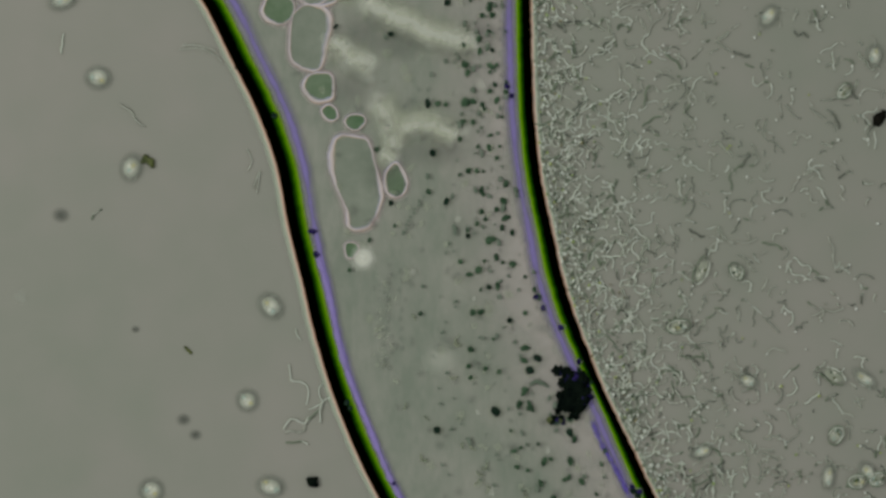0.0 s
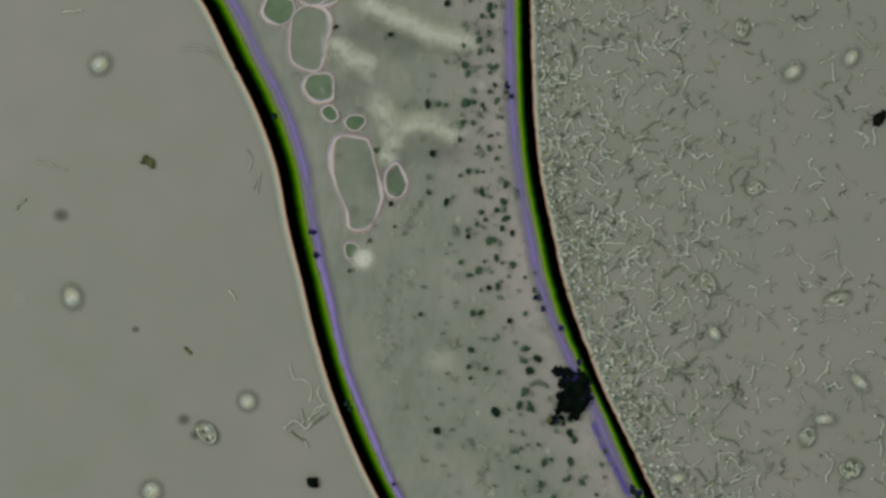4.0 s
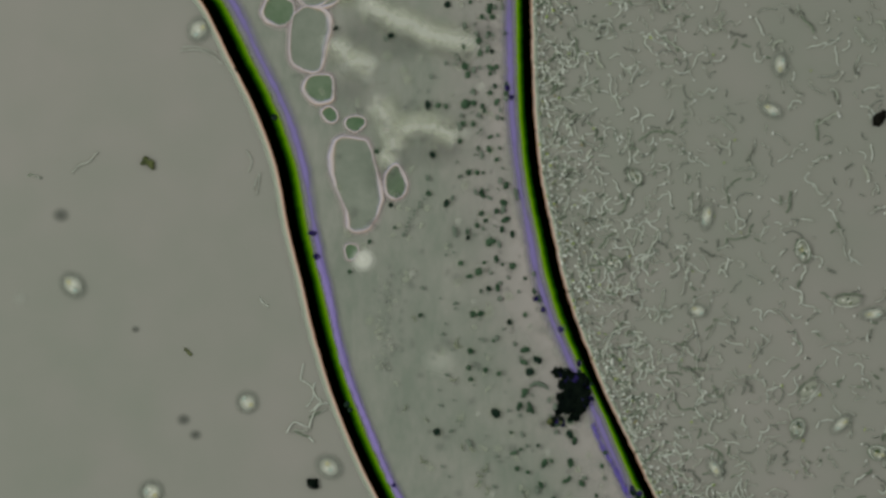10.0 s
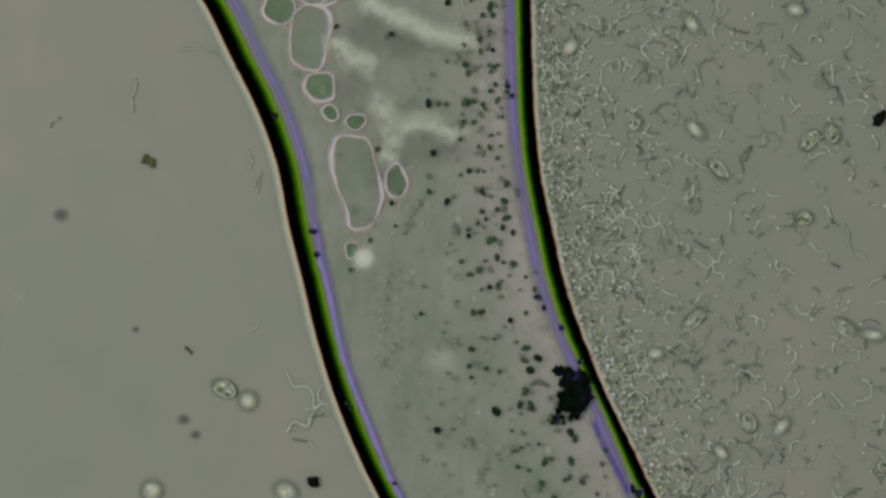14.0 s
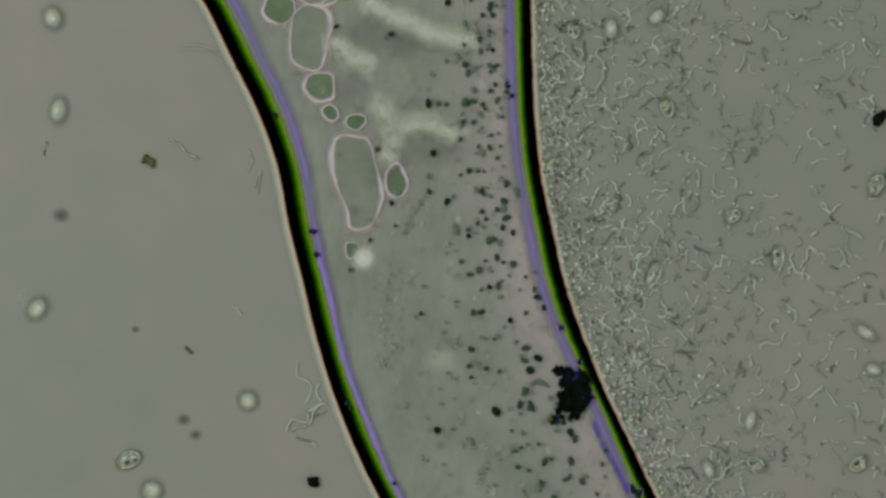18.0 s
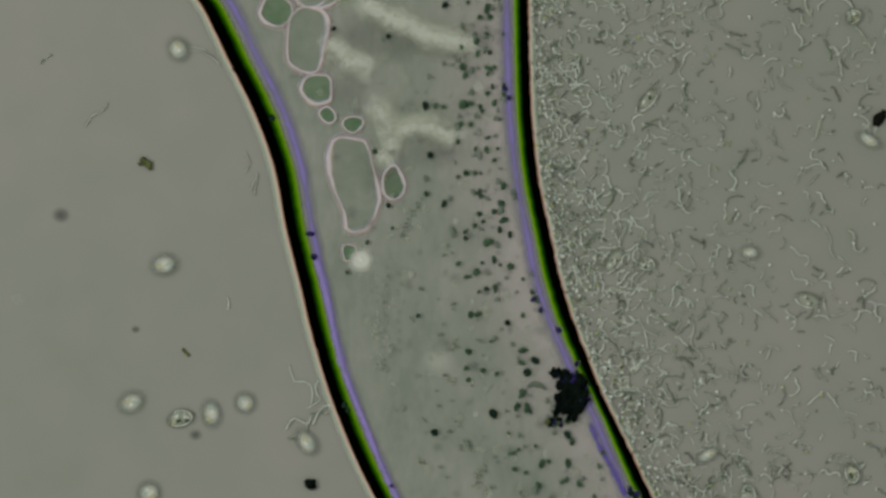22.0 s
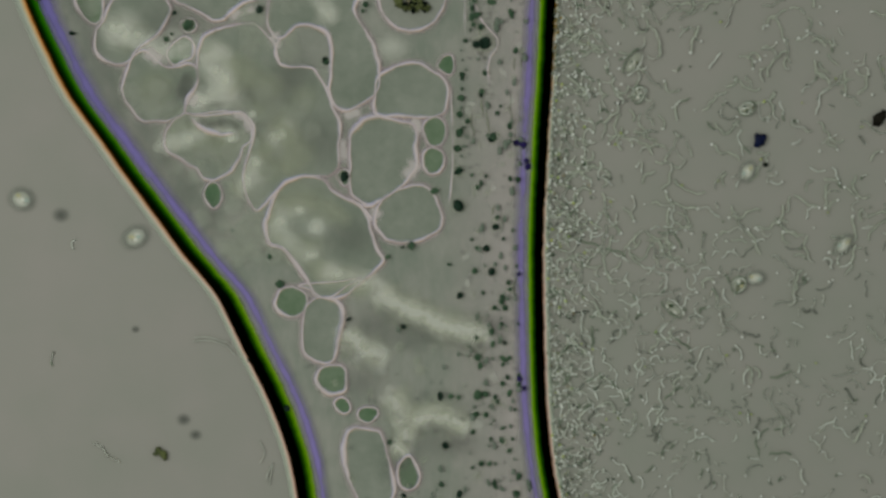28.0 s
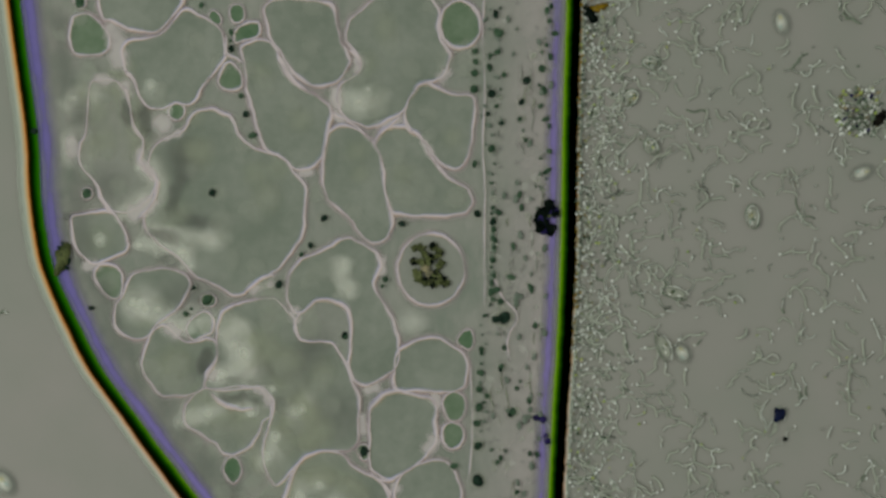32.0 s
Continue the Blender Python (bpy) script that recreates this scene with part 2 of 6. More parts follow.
def spline(pts, steps=6, closed=True):
    n, out = len(pts), []
    for i in range(n if closed else n - 1):
        if closed:
            a, b, c, d = (Vector(pts[(i + k) % n]) for k in (-1, 0, 1, 2))
        else:
            a, b, c, d = (Vector(pts[max(0, min(n - 1, i + k))]) for k in (-1, 0, 1, 2))
        for s in range(steps):
            t = s / steps
            out.append(0.5 * (2 * b + (c - a) * t + (2 * a - 5 * b + 4 * c - d) * t * t + (3 * b - a - 3 * c + d) * t ** 3))
    if not closed:
        out.append(Vector(pts[-1]))
    return out


def part(name, bm, mat, parent=None, label=""):
    me = bpy.data.meshes.new(name)
    bm.to_mesh(me)
    bm.free()
    me.materials.append(mat)
    for poly in me.polygons:
        poly.use_smooth = True
    ob = new(name, me)
    if parent:
        ob.parent = parent
    if label:
        ob["label"] = label
    return ob


def shared(name, me, m, parent=None):
    ob = new(name, me)
    ob.matrix_basis = m
    if parent:
        ob.parent = parent
    return ob


def tube(bm, pts, radius, sides=6, closed=False, ends=True):
    """A round cord along pts; radius is a number or a function of the way along, 0 to 1."""
    rings, n = [], len(pts)
    for i, p in enumerate(pts):
        a = pts[(i - 1) % n] if closed or i else p
        b = pts[(i + 1) % n] if closed or i < n - 1 else p
        d = (b - a).normalized() if (b - a).length > 1e-9 else Vector((1, 0, 0))
        side = d.cross(Vector((0, 0, 1)))
        side = side.normalized() if side.length > 1e-6 else Vector((1, 0, 0))
        up = side.cross(d)
        r = radius(i / max(1, n - 1)) if callable(radius) else radius
        rings.append([bm.verts.new(p + (side * math.cos(k * math.tau / sides) + up * math.sin(k * math.tau / sides)) * r) for k in range(sides)])
    for i in range(n if closed else n - 1):
        a, b = rings[i], rings[(i + 1) % n]
        for k in range(sides):
            bm.faces.new((a[k], a[(k + 1) % sides], b[(k + 1) % sides], b[k]))
    if ends and not closed:
        bm.faces.new(rings[0])
        bm.faces.new(rings[-1][::-1])


def lump_mesh(name, mat, seed, rough=0.25, flat=0.6, detail=2):
    """A small uneven lump of unit radius."""
    bm = bmesh.new()
    bmesh.ops.create_icosphere(bm, subdivisions=detail, radius=1)
    for v in bm.verts:
        k = 1 + rough * noise.noise(v.co * 1.6 + Vector((seed * 7.3, seed, 0)))
        v.co = Vector((v.co.x * k, v.co.y * k, v.co.z * flat * k))
    me = bpy.data.meshes.new(name)
    bm.to_mesh(me)
    bm.free()
    me.materials.append(mat)
    for poly in me.polygons:
        poly.use_smooth = True
    return me


TOP = 0.008     # top of the body over the slide
layer = [0]


def placed(px, py, rx, ry, z, turn=0, high=None):
    return Matrix.LocRotScale(at(px, py, z), Euler((0, 0, radians(turn))), (rx / 1000, ry / 1000, (high or min(rx, ry)) / 1000))


# ---- slide ----
bm = bmesh.new()
bmesh.ops.create_cube(bm, size=1.0)
for v in bm.verts:
    v.co = Vector((v.co.x * 3.4, v.co.y * 4.4 + 0.5, v.co.z * 0.06 - 0.03))
bmesh.ops.bevel(bm, geom=bm.edges[:], offset=0.008, segments=2, affect="EDGES")
slide = tagged(part("ground", bm, M_SLIDE), "grey wet glass slide under the microscope, lit evenly", "slide", kind="structure")
for poly in slide.data.polygons:
    poly.use_smooth = False

# ---- the organism: a tapering clear body between two cuticle walls ----
LEFT = [(-52, -1150), (-47, -1050), (-37, -954), (-23, -854), (-10, -754), (-5, -654), (10, -554), (23, -510), (47, -454), (92, -360), (120, -317), (156, -267),
        (190, -217), (226, -167), (262, -117), (298, -67), (352, 0), (379, 50), (403, 100), (452, 200), (487, 300), (506, 400), (531, 500), (555, 600),
        (586, 700), (626, 800), (665, 880), (705, 950), (760, 1040)]
RIGHT = [(976, -1150), (973, -1004), (970, -904), (966, -754), (963, -554), (957, -410), (951, -317), (946, -204), (942, -90), (943, 0), (945, 100),
         (949, 200), (959, 300), (979, 400), (1002, 500), (1036, 600), (1077, 700), (1126, 800), (1164, 880), (1205, 950), (1260, 1040)]
LS, RS = spline(LEFT, 12, False), spline(RIGHT, 12, False)
STEP = 5
YS = np.arange(-1140, 1030, STEP)


def edge_x(curve, y):
    return np.interp(y, [p[1] for p in curve], [p[0] for p in curve])


def wobble(y, size, seed, amount):
    return amount * noise.noise(Vector((y / size, seed * 3.7, 0.3)))


def band(name, curve, inner, outer, height, base, mat, parent, label="", cols=8, rough=(0, 0), skirt=False, sign=1):
    """A strip along a wall from outer to inner millimetres off its edge, rounded across; inner and outer are rows of (y, offset)."""
    bm = bmesh.new()
    layer_uv = bm.loops.layers.uv.new("UVMap")
    rows = []
    for y in YS:
        x0 = float(edge_x(curve, y))
        a = x0 + sign * float(np.interp(y, [r[0] for r in outer], [r[1] for r in outer])) + wobble(y, 9, 1, rough[0]) + wobble(y, 3.1, 5, rough[0] * 0.6)
        b = x0 + sign * float(np.interp(y, [r[0] for r in inner], [r[1] for r in inner])) + wobble(y, 14, 2, rough[1])
        row = []
        if skirt:
            row.append((bm.verts.new(at(a, y, 0.0)), 0.0))
        for k in range(cols + 1):
            u = k / cols
            row.append((bm.verts.new(at(a + (b - a) * u, y, base + height * math.sin(math.pi * (0.08 + 0.84 * u)))), u))
        rows.append(row)
    for r0, r1 in zip(rows, rows[1:]):
        for k in range(len(r0) - 1):
            quad = (r0[k], r1[k], r1[k + 1], r0[k + 1])
            if sign < 0:
                quad = quad[::-1]
            f = bm.faces.new([q[0] for q in quad])
            for loop, q in zip(f.loops, quad):
                loop[layer_uv].uv = (q[1], 0.5)
    return part(name, bm, mat, parent, label)


organism = tagged(new("organism"), "clear living body with dark green-edged walls and grey-green vacuoles", "organism")
bm = bmesh.new()
prev = None
for y in YS:
    xl, xr = float(edge_x(LS, y)) + 14, float(edge_x(RS, y)) - 12
    row = []
    for k in range(41):
        x = xl + (xr - xl) * k / 40
        h = 0.001 * noise.noise(Vector((x / 70, y / 90, 0))) + 0.0006 * noise.noise(Vector((x / 12, y / 50, 3)))
        row.append(bm.verts.new(at(x, y, TOP - 0.002 + h)))
    if prev:
        for k in range(40):
            bm.faces.new((prev[k], row[k], row[k + 1], prev[k + 1]))
    prev = row
part("body", bm, M_BODY, organism, "grey-pink granular cytoplasm")

# each wall carries its painted lens fringe and halo as strips
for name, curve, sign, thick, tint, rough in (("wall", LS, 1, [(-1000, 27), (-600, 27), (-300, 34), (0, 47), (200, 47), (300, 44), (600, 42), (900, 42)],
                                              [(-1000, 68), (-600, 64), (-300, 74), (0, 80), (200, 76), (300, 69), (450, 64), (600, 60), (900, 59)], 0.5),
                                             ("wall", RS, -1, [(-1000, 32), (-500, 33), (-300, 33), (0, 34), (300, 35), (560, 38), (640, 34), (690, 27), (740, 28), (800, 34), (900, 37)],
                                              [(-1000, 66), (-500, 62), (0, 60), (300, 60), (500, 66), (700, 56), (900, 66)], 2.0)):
    wall = band(name, curve, thick, [(-400, 1), (0, 5), (900, 5)], 0.004, 0.006, M_WALL_FAR if sign > 0 else M_WALL, organism, "black wall with a painted green colour fringe along its inner edge", 10, (rough, 0.6), True, sign)
    band("colour_fringe", curve, tint, [(y, w - (14 if y < -200 and sign > 0 else 6)) for y, w in thick], 0.0008, TOP + 0.0002, M_VIOLET_FRINGE_FAR if sign > 0 else M_VIOLET_FRINGE, wall, "soft violet colour fringe painted along the wall", 8, (0, 2), False, sign)
    band("rim", curve, [(-400, 3), (0, 9), (900, 9)], [(-1000, -22), (-300, -20), (-60, -16), (20, -10), (900, -9)] if sign > 0 else [(0, -9)], 0.001, 0.004, M_EDGE, wall, "pale pink optical halo painted outside the wall", 6, (rough, rough), True, sign)

M_THICK = across("pale_pink_plasma_layer", [(0, tone(170, 158, 153)), (1, tone(162, 156, 147))], [(0, 0.0), (0.2, 0.55), (0.45, 0.45), (0.7, 0.26), (1, 0.0)], None, 0.4)
band("plasma_layer", RS, [(-1100, 170), (-400, 175), (0, 190), (400, 200), (900, 190)], [(0, 34)], 0.0003, TOP, M_THICK, organism, "pale pink plasma along the wall", 10, (0, 0), False, -1)


def vacuole(pts, off=(0, 0), sap=M_SAP, skin=3.0, name="vacuole", label=""):
    """A chamber of sap with its membrane round it; pts in millimetres, less off."""
    layer[0] += 1
    z = TOP + 0.0004 + 0.00001 * layer[0]
    loop = spline([at(x - off[0], y - off[1], z) for x, y in pts], 6)
    cen = sum(loop, Vector()) / len(loop)
    reach = sum((p - cen).length for p in loop) / len(loop) * 1000
    if reach < 21:
        sap = M_SMALL_SAP
    bm = bmesh.new()
    low = [bm.verts.new((p.x, p.y, z - 0.003)) for p in loop]
    top = [bm.verts.new((p.x, p.y, z + 0.0006)) for p in loop]
    for i in range(len(loop)):
        j = (i + 1) % len(loop)
        bm.faces.new((low[i], low[j], top[j], top[i]))
    bm.faces.new(top)
    bmesh.ops.recalc_face_normals(bm, faces=bm.faces[:])
    v = part(name, bm, sap, organism, label)
    for poly in v.data.polygons:
        poly.use_smooth = False
    skin = min(skin, 0.3 + reach * 0.085)
    if skin:
        seam(loop, skin, True, v, "membrane")
    return v


FRINGE = Vector((-0.5, 0.87, 0))   # the side on which the lens's cool colour fringe is painted along a membrane


def seam(path, skin, closed, parent, name):
    """A soft low ridge of membrane along a line; UV x carries its density, UV y its painted cool and warm lens fringe.
    """
    bm = bmesh.new()
    uvl = bm.loops.layers.uv.new("UVMap")
    n, cols, rows = len(path), 8, []
    thin = (0.0, 0.1, 0.36, 0.82, 1.0, 0.82, 0.36, 0.1, 0.0)
    lift = TOP + 0.0023 + 0.000002 * layer[0]
    path = [p + Vector((noise.noise(p * 55), noise.noise(p * 55 + Vector((7, 3, 1))), 0)) * 0.0022 * min(1, (skin / 2.8) ** 2) + Vector((noise.noise(p * 150), noise.noise(p * 150 + Vector((7, 3, 1))), 0)) * 0.0006 for p in (Vector((q.x, q.y, 0)) for q in path)]
    for i, p in enumerate(path):
        a, b = (path[i - 1], path[(i + 1) % n]) if closed else (path[max(0, i - 1)], path[min(n - 1, i + 1)])
        d = b - a
        side = Vector((-d.y, d.x, 0)).normalized()
        t = i / n
        wave = noise.noise(Vector((math.cos(t * math.tau) * 2, math.sin(t * math.tau) * 2, layer[0]))) if closed else noise.noise(Vector((t * 6, layer[0], 0)))
        w = 2 * 1.9 * skin / 1000 * max(0.6, 1.05 + 0.7 * wave + 1.3 * noise.noise(Vector((p.x, p.y, 0)) * 17))
        end = 1.0 if closed else min(1.0, (1 + min(i, n - 1 - i)) / 5)
        tilt = side.dot(FRINGE)
        rows.append([(bm.verts.new(Vector((p.x, p.y, lift)) + side * w * (k / cols - 0.5) + Vector((0, 0, 0.0006 * math.sin(math.pi * k / cols)))), thin[k] * end, 0.5 + tilt * (k / cols - 0.5)) for k in range(cols + 1)])
    for i in range(n if closed else n - 1):
        a, b = rows[i], rows[(i + 1) % n]
        for k in range(cols):
            quad = (a[k], b[k], b[k + 1], a[k + 1])[::-1]
            f = bm.faces.new([q[0] for q in quad])
            for loop, q in zip(f.loops, quad):
                loop[uvl].uv = (q[1], q[2])
    if closed:
        rows = []
        for i, p in enumerate(path):
            d = path[(i + 1) % n] - path[i - 1]
            side = Vector((-d.y, d.x, 0)).normalized() * 0.0044 * skin
            rows.append([(bm.verts.new(Vector((p.x, p.y, TOP + 0.0002 + 0.000001 * layer[0])) + side * (k / 4 - 1)), 1 - abs(k / 4 - 1)) for k in range(9)])
        for i in range(n):
            a, b = rows[i], rows[(i + 1) % n]
            for k in range(8):
                quad = (a[k], b[k], b[k + 1], a[k + 1])[::-1]
                f = bm.faces.new([q[0] for q in quad])
                f.material_index = 1
                for loop, q in zip(f.loops, quad):
                    loop[uvl].uv = (q[1], 0.5)
    ob = part(name, bm, M_SEAM, parent, "pink-white membrane")
    ob.data.materials.append(M_PLASMA)
    return ob


def strand(pts, off=(0, 0), skin=3.0):
    layer[0] += 1
    return seam(spline([at(x - off[0], y - off[1]) for x, y in pts], 6, False), skin, False, organism, "membrane_strand")


MID, UP = (22.5, 517), (45, 1004)
# chambers of the lower body
vacuole([(488, 535), (498, 512), (520, 508), (540, 520), (543, 540), (530, 557), (510, 560), (495, 550)], MID, M_DEEP_SAP, 2.6)
vacuole([(540, 550), (555, 530), (575, 527), (600, 535), (607, 560), (600, 600), (590, 635), (575, 643), (555, 635), (540, 625), (536, 590)], MID, M_SAP, 2.8)
vacuole([(560, 672), (570, 652), (588, 647), (608, 650), (613, 670), (610, 690), (590, 697), (572, 690)], MID, M_DEEP_SAP, 2.8)
vacuole([(592, 712), (605, 703), (617, 711), (620, 725), (610, 732), (597, 725)], MID, M_DEEP_SAP, 2.4)
vacuole([(633, 733), (640, 723), (654, 720), (667, 724), (668, 735), (655, 747), (641, 745)], MID, M_DEEP_SAP, 2.4)
vacuole([(588, 290), (591, 255), (606, 240), (628, 243), (651, 250), (661, 275), (669, 310), (677, 345), (671, 370), (655, 399), (640, 406), (619, 401), (614, 370), (599, 335)], (1, 0), M_SAP, 3.0)
vacuole([(682, 315), (690, 297), (702, 290), (713, 302), (720, 325), (715, 342), (700, 349), (686, 340)], (1, 0), M_DEEP_SAP, 2.8)
vacuole([(613, 432), (628, 430), (636, 440), (629, 455), (615, 455)], (1, 0), M_DEEP_SAP, 1.8)
vacuole([(530, 505), (548, 512), (562, 526), (590, 524), (612, 508), (640, 492), (600, 498)], MID, M_PALE_SAP, 2.0)
# chambers of the middle
vacuole([(668, 140), (700, 119), (740, 113), (770, 130), (791, 150), (790, 185), (780, 203), (740, 208), (700, 206), (666, 203), (664, 170)], MID, M_SAP, 2.8)
vacuole([(622, 240), (641, 215), (670, 207), (705, 215), (735, 225), (736, 265), (735, 298), (715, 325), (690, 345), (660, 362), (640, 358), (622, 340), (620, 290)], MID, M_SAP, 3.0)
vacuole([(749, 232), (756, 213), (770, 208), (785, 218), (789, 238), (780, 255), (762, 257)], MID, M_DEEP_SAP, 2.6)
vacuole([(748, 285), (752, 268), (766, 262), (782, 270), (786, 290), (775, 306), (757, 306)], MID, M_DEEP_SAP, 2.6)
vacuole([(663, 388), (680, 352), (710, 335), (745, 328), (763, 341), (778, 370), (780, 400), (765, 415), (740, 427), (700, 428), (676, 416)], MID, M_SAP, 2.8)
vacuole([(475, 380), (490, 342), (512, 320), (545, 313), (572, 319), (592, 342), (622, 356), (648, 376), (655, 402), (666, 440), (678, 463), (640, 500), (603, 526), (568, 526), (550, 508), (530, 474), (500, 440), (478, 430), (469, 403)], MID, M_SAP, 2.8)
vacuole([(600, 310), (607, 300), (618, 305), (617, 322), (608, 328)], MID, M_DEEP_SAP, 2.0)
vacuole([(362, 345), (370, 325), (385, 325), (393, 345), (388, 362), (375, 368)], MID, M_DEEP_SAP, 2.4)
vacuole([(775, 120), (785, 102), (800, 100), (803, 120), (795, 133)], MID, M_DEEP_SAP, 2.0)
# chambers of the upper body, traced along the middle of their membranes
vacuole([(113, 60), (114, 80), (121, 95), (135, 100), (155, 99), (172, 95), (182, 85), (183, 70), (177, 57), (165, 42), (150, 30), (135, 27), (120, 33), (115, 45)], UP, M_DEEP_SAP, 2.4)
vacuole([(117, -5), (122, 8), (132, 17), (139, 14), (141, 5), (137, -8), (125, -12)], UP, M_DEEP_SAP, 2.0)
vacuole([(158, -70), (163, 0), (168, 26), (174, 37), (185, 38), (200, 46), (215, 53), (235, 56), (257, 60), (272, 54), (285, 42), (297, 27), (308, 14), (314, -2), (318, -70)], UP, M_SAP, 2.4)
vacuole([(213, 132), (207, 110), (205, 90), (216, 76), (238, 72), (265, 67), (285, 55), (299, 36), (312, 22), (325, 20), (340, 30), (355, 37), (370, 47), (381, 58), (384, 76), (387, 92), (386, 105), (378, 117), (368, 130), (355, 145), (345, 160), (337, 176), (325, 187), (312, 187), (300, 184), (287, 190), (275, 195), (256, 193), (243, 185), (235, 170), (230, 155), (224, 140)], UP, M_SAP, 2.1)
vacuole([(376, 150), (378, 135), (386, 118), (395, 112), (405, 119), (415, 135), (417, 152), (409, 161), (390, 161)], UP, M_DEEP_SAP, 2.4)
vacuole([(403, 62), (412, 50), (430, 42), (446, 43), (449, 58), (442, 68), (421, 73), (405, 77)], UP, M_DEEP_SAP, 2.4)
vacuole([(396, 20), (402, 12), (415, 12), (421, 25), (418, 38), (405, 43), (397, 35)], UP, M_DEEP_SAP, 2.0)
vacuole([(358, 30), (365, 21), (375, 27), (380, 40), (374, 46), (363, 40)], UP, M_DEEP_SAP, 1.9)
vacuole([(417, 88), (431, 77), (448, 73), (465, 77), (478, 92), (489, 117), (499, 138), (517, 155), (540, 169), (558, 180), (572, 193), (575, 208), (569, 230), (565, 255), (558, 280), (545, 295), (527, 303), (510, 300), (499, 290), (485, 279), (468, 272), (457, 263), (450, 245), (442, 220), (434, 190), (426, 160), (424, 135), (420, 113)], UP, M_SAP, 3.0)
vacuole([(459, 12), (480, 2), (505, 1), (535, 4), (560, 7), (574, 12), (582, 32), (587, 60), (592, 80), (603, 95), (607, 112), (600, 128), (590, 141), (575, 150), (555, 155), (536, 152), (520, 142), (505, 125), (492, 106), (480, 88), (467, 71), (463, 50), (458, 28)], UP, M_SAP, 2.8)
vacuole([(655, -8), (640, 10), (620, 27), (606, 41), (602, 56), (603, 75), (612, 90), (622, 103), (627, 118), (621, 133), (607, 142), (592, 152), (586, 172), (590, 195), (601, 210), (618, 219), (640, 226), (660, 223), (680, 212), (697, 202), (707, 190), (716, 172), (726, 155), (741, 148), (758, 145), (771, 138), (780, 120), (785, 100), (778, 88), (768, 72), (763, 55), (762, 40), (764, 22), (757, 8), (748, -10), (742, -70), (690, -80)], UP, M_SAP, 2.8)
vacuole([(766, 48), (770, 25), (785, 10), (803, 4), (822, 12), (834, 28), (838, 48), (834, 68), (820, 83), (800, 88), (784, 82), (772, 68)], UP, M_DEEP_SAP, 2.8)
vacuole([(704, 208), (708, 190), (716, 172), (727, 155), (742, 149), (758, 156), (775, 165), (795, 170), (815, 171), (828, 179), (827, 205), (824, 235), (820, 260), (815, 280), (805, 295), (789, 301), (771, 293), (755, 276), (741, 256), (728, 241), (712, 230)], UP, M_SAP, 2.8)
vacuole([(652, 262), (657, 245), (668, 232), (685, 226), (700, 226), (712, 230), (728, 242), (740, 258), (750, 278), (765, 297), (780, 315), (800, 328), (815, 336), (821, 346), (823, 361), (815, 375), (800, 380), (780, 383), (750, 384), (720, 384), (695, 381), (681, 376), (673, 358), (670, 335), (667, 310), (664, 290), (660, 275)], UP, M_SAP, 2.8)
vacuole([(567, 245), (575, 232), (590, 225), (605, 225), (625, 235), (640, 245), (651, 260), (660, 276), (665, 300), (668, 330), (672, 355), (680, 376), (682, 395), (677, 415), (665, 428), (650, 432), (635, 425), (622, 410), (614, 395), (600, 382), (585, 368), (570, 355), (562, 335), (560, 310), (561, 280)], UP, M_SAP, 2.6)
vacuole([(300, 240), (317, 229), (325, 211), (335, 201), (350, 197), (365, 195), (380, 202), (395, 208), (403, 222), (410, 240), (425, 255), (440, 265), (455, 270), (470, 275), (485, 280), (497, 290), (506, 305), (520, 320), (530, 335), (529, 355), (527, 380), (527, 400), (522, 421), (510, 440), (495, 460), (478, 480), (460, 490), (445, 500), (430, 512), (418, 522), (400, 524), (388, 516), (370, 506), (355, 499), (338, 492), (322, 476), (300, 455), (270, 432), (248, 408), (245, 385), (258, 362), (266, 338), (262, 312), (252, 290), (262, 262), (280, 249)], UP, M_SAP, 2.3)
vacuole([(118, 385), (140, 381), (160, 377), (178, 376), (192, 383), (203, 400), (212, 418), (216, 435), (211, 447), (198, 453), (180, 460), (163, 468), (150, 467), (138, 457), (128, 447), (120, 430), (117, 405)], UP, M_SAP, 2.3)
vacuole([(157, 482), (165, 472), (177, 469), (192, 473), (203, 483), (206, 500), (205, 515), (200, 527), (188, 529), (175, 520), (163, 505), (157, 493)], UP, M_DEEP_SAP, 2.2)
vacuole([(192, 555), (195, 540), (205, 528), (213, 508), (220, 492), (235, 484), (255, 480), (280, 477), (300, 481), (318, 490), (325, 505), (320, 520), (312, 535), (300, 550), (285, 562), (270, 572), (260, 581), (255, 592), (245, 600), (228, 602), (212, 596), (200, 587), (192, 574)], UP, M_SAP, 2.4)
vacuole([(320, 590), (322, 575), (335, 562), (350, 553), (362, 560), (367, 575), (362, 590), (345, 598), (329, 603)], UP, M_DEEP_SAP, 2.2)
vacuole([(240, 645), (243, 630), (250, 610), (255, 595), (263, 583), (276, 577), (289, 582), (300, 595), (312, 605), (326, 608), (345, 604), (358, 601), (369, 606), (372, 620), (371, 634), (364, 648), (355, 660), (350, 675), (347, 688), (335, 695), (320, 701), (295, 701), (278, 702), (265, 692), (252, 675), (243, 660)], UP, M_SAP, 2.4)
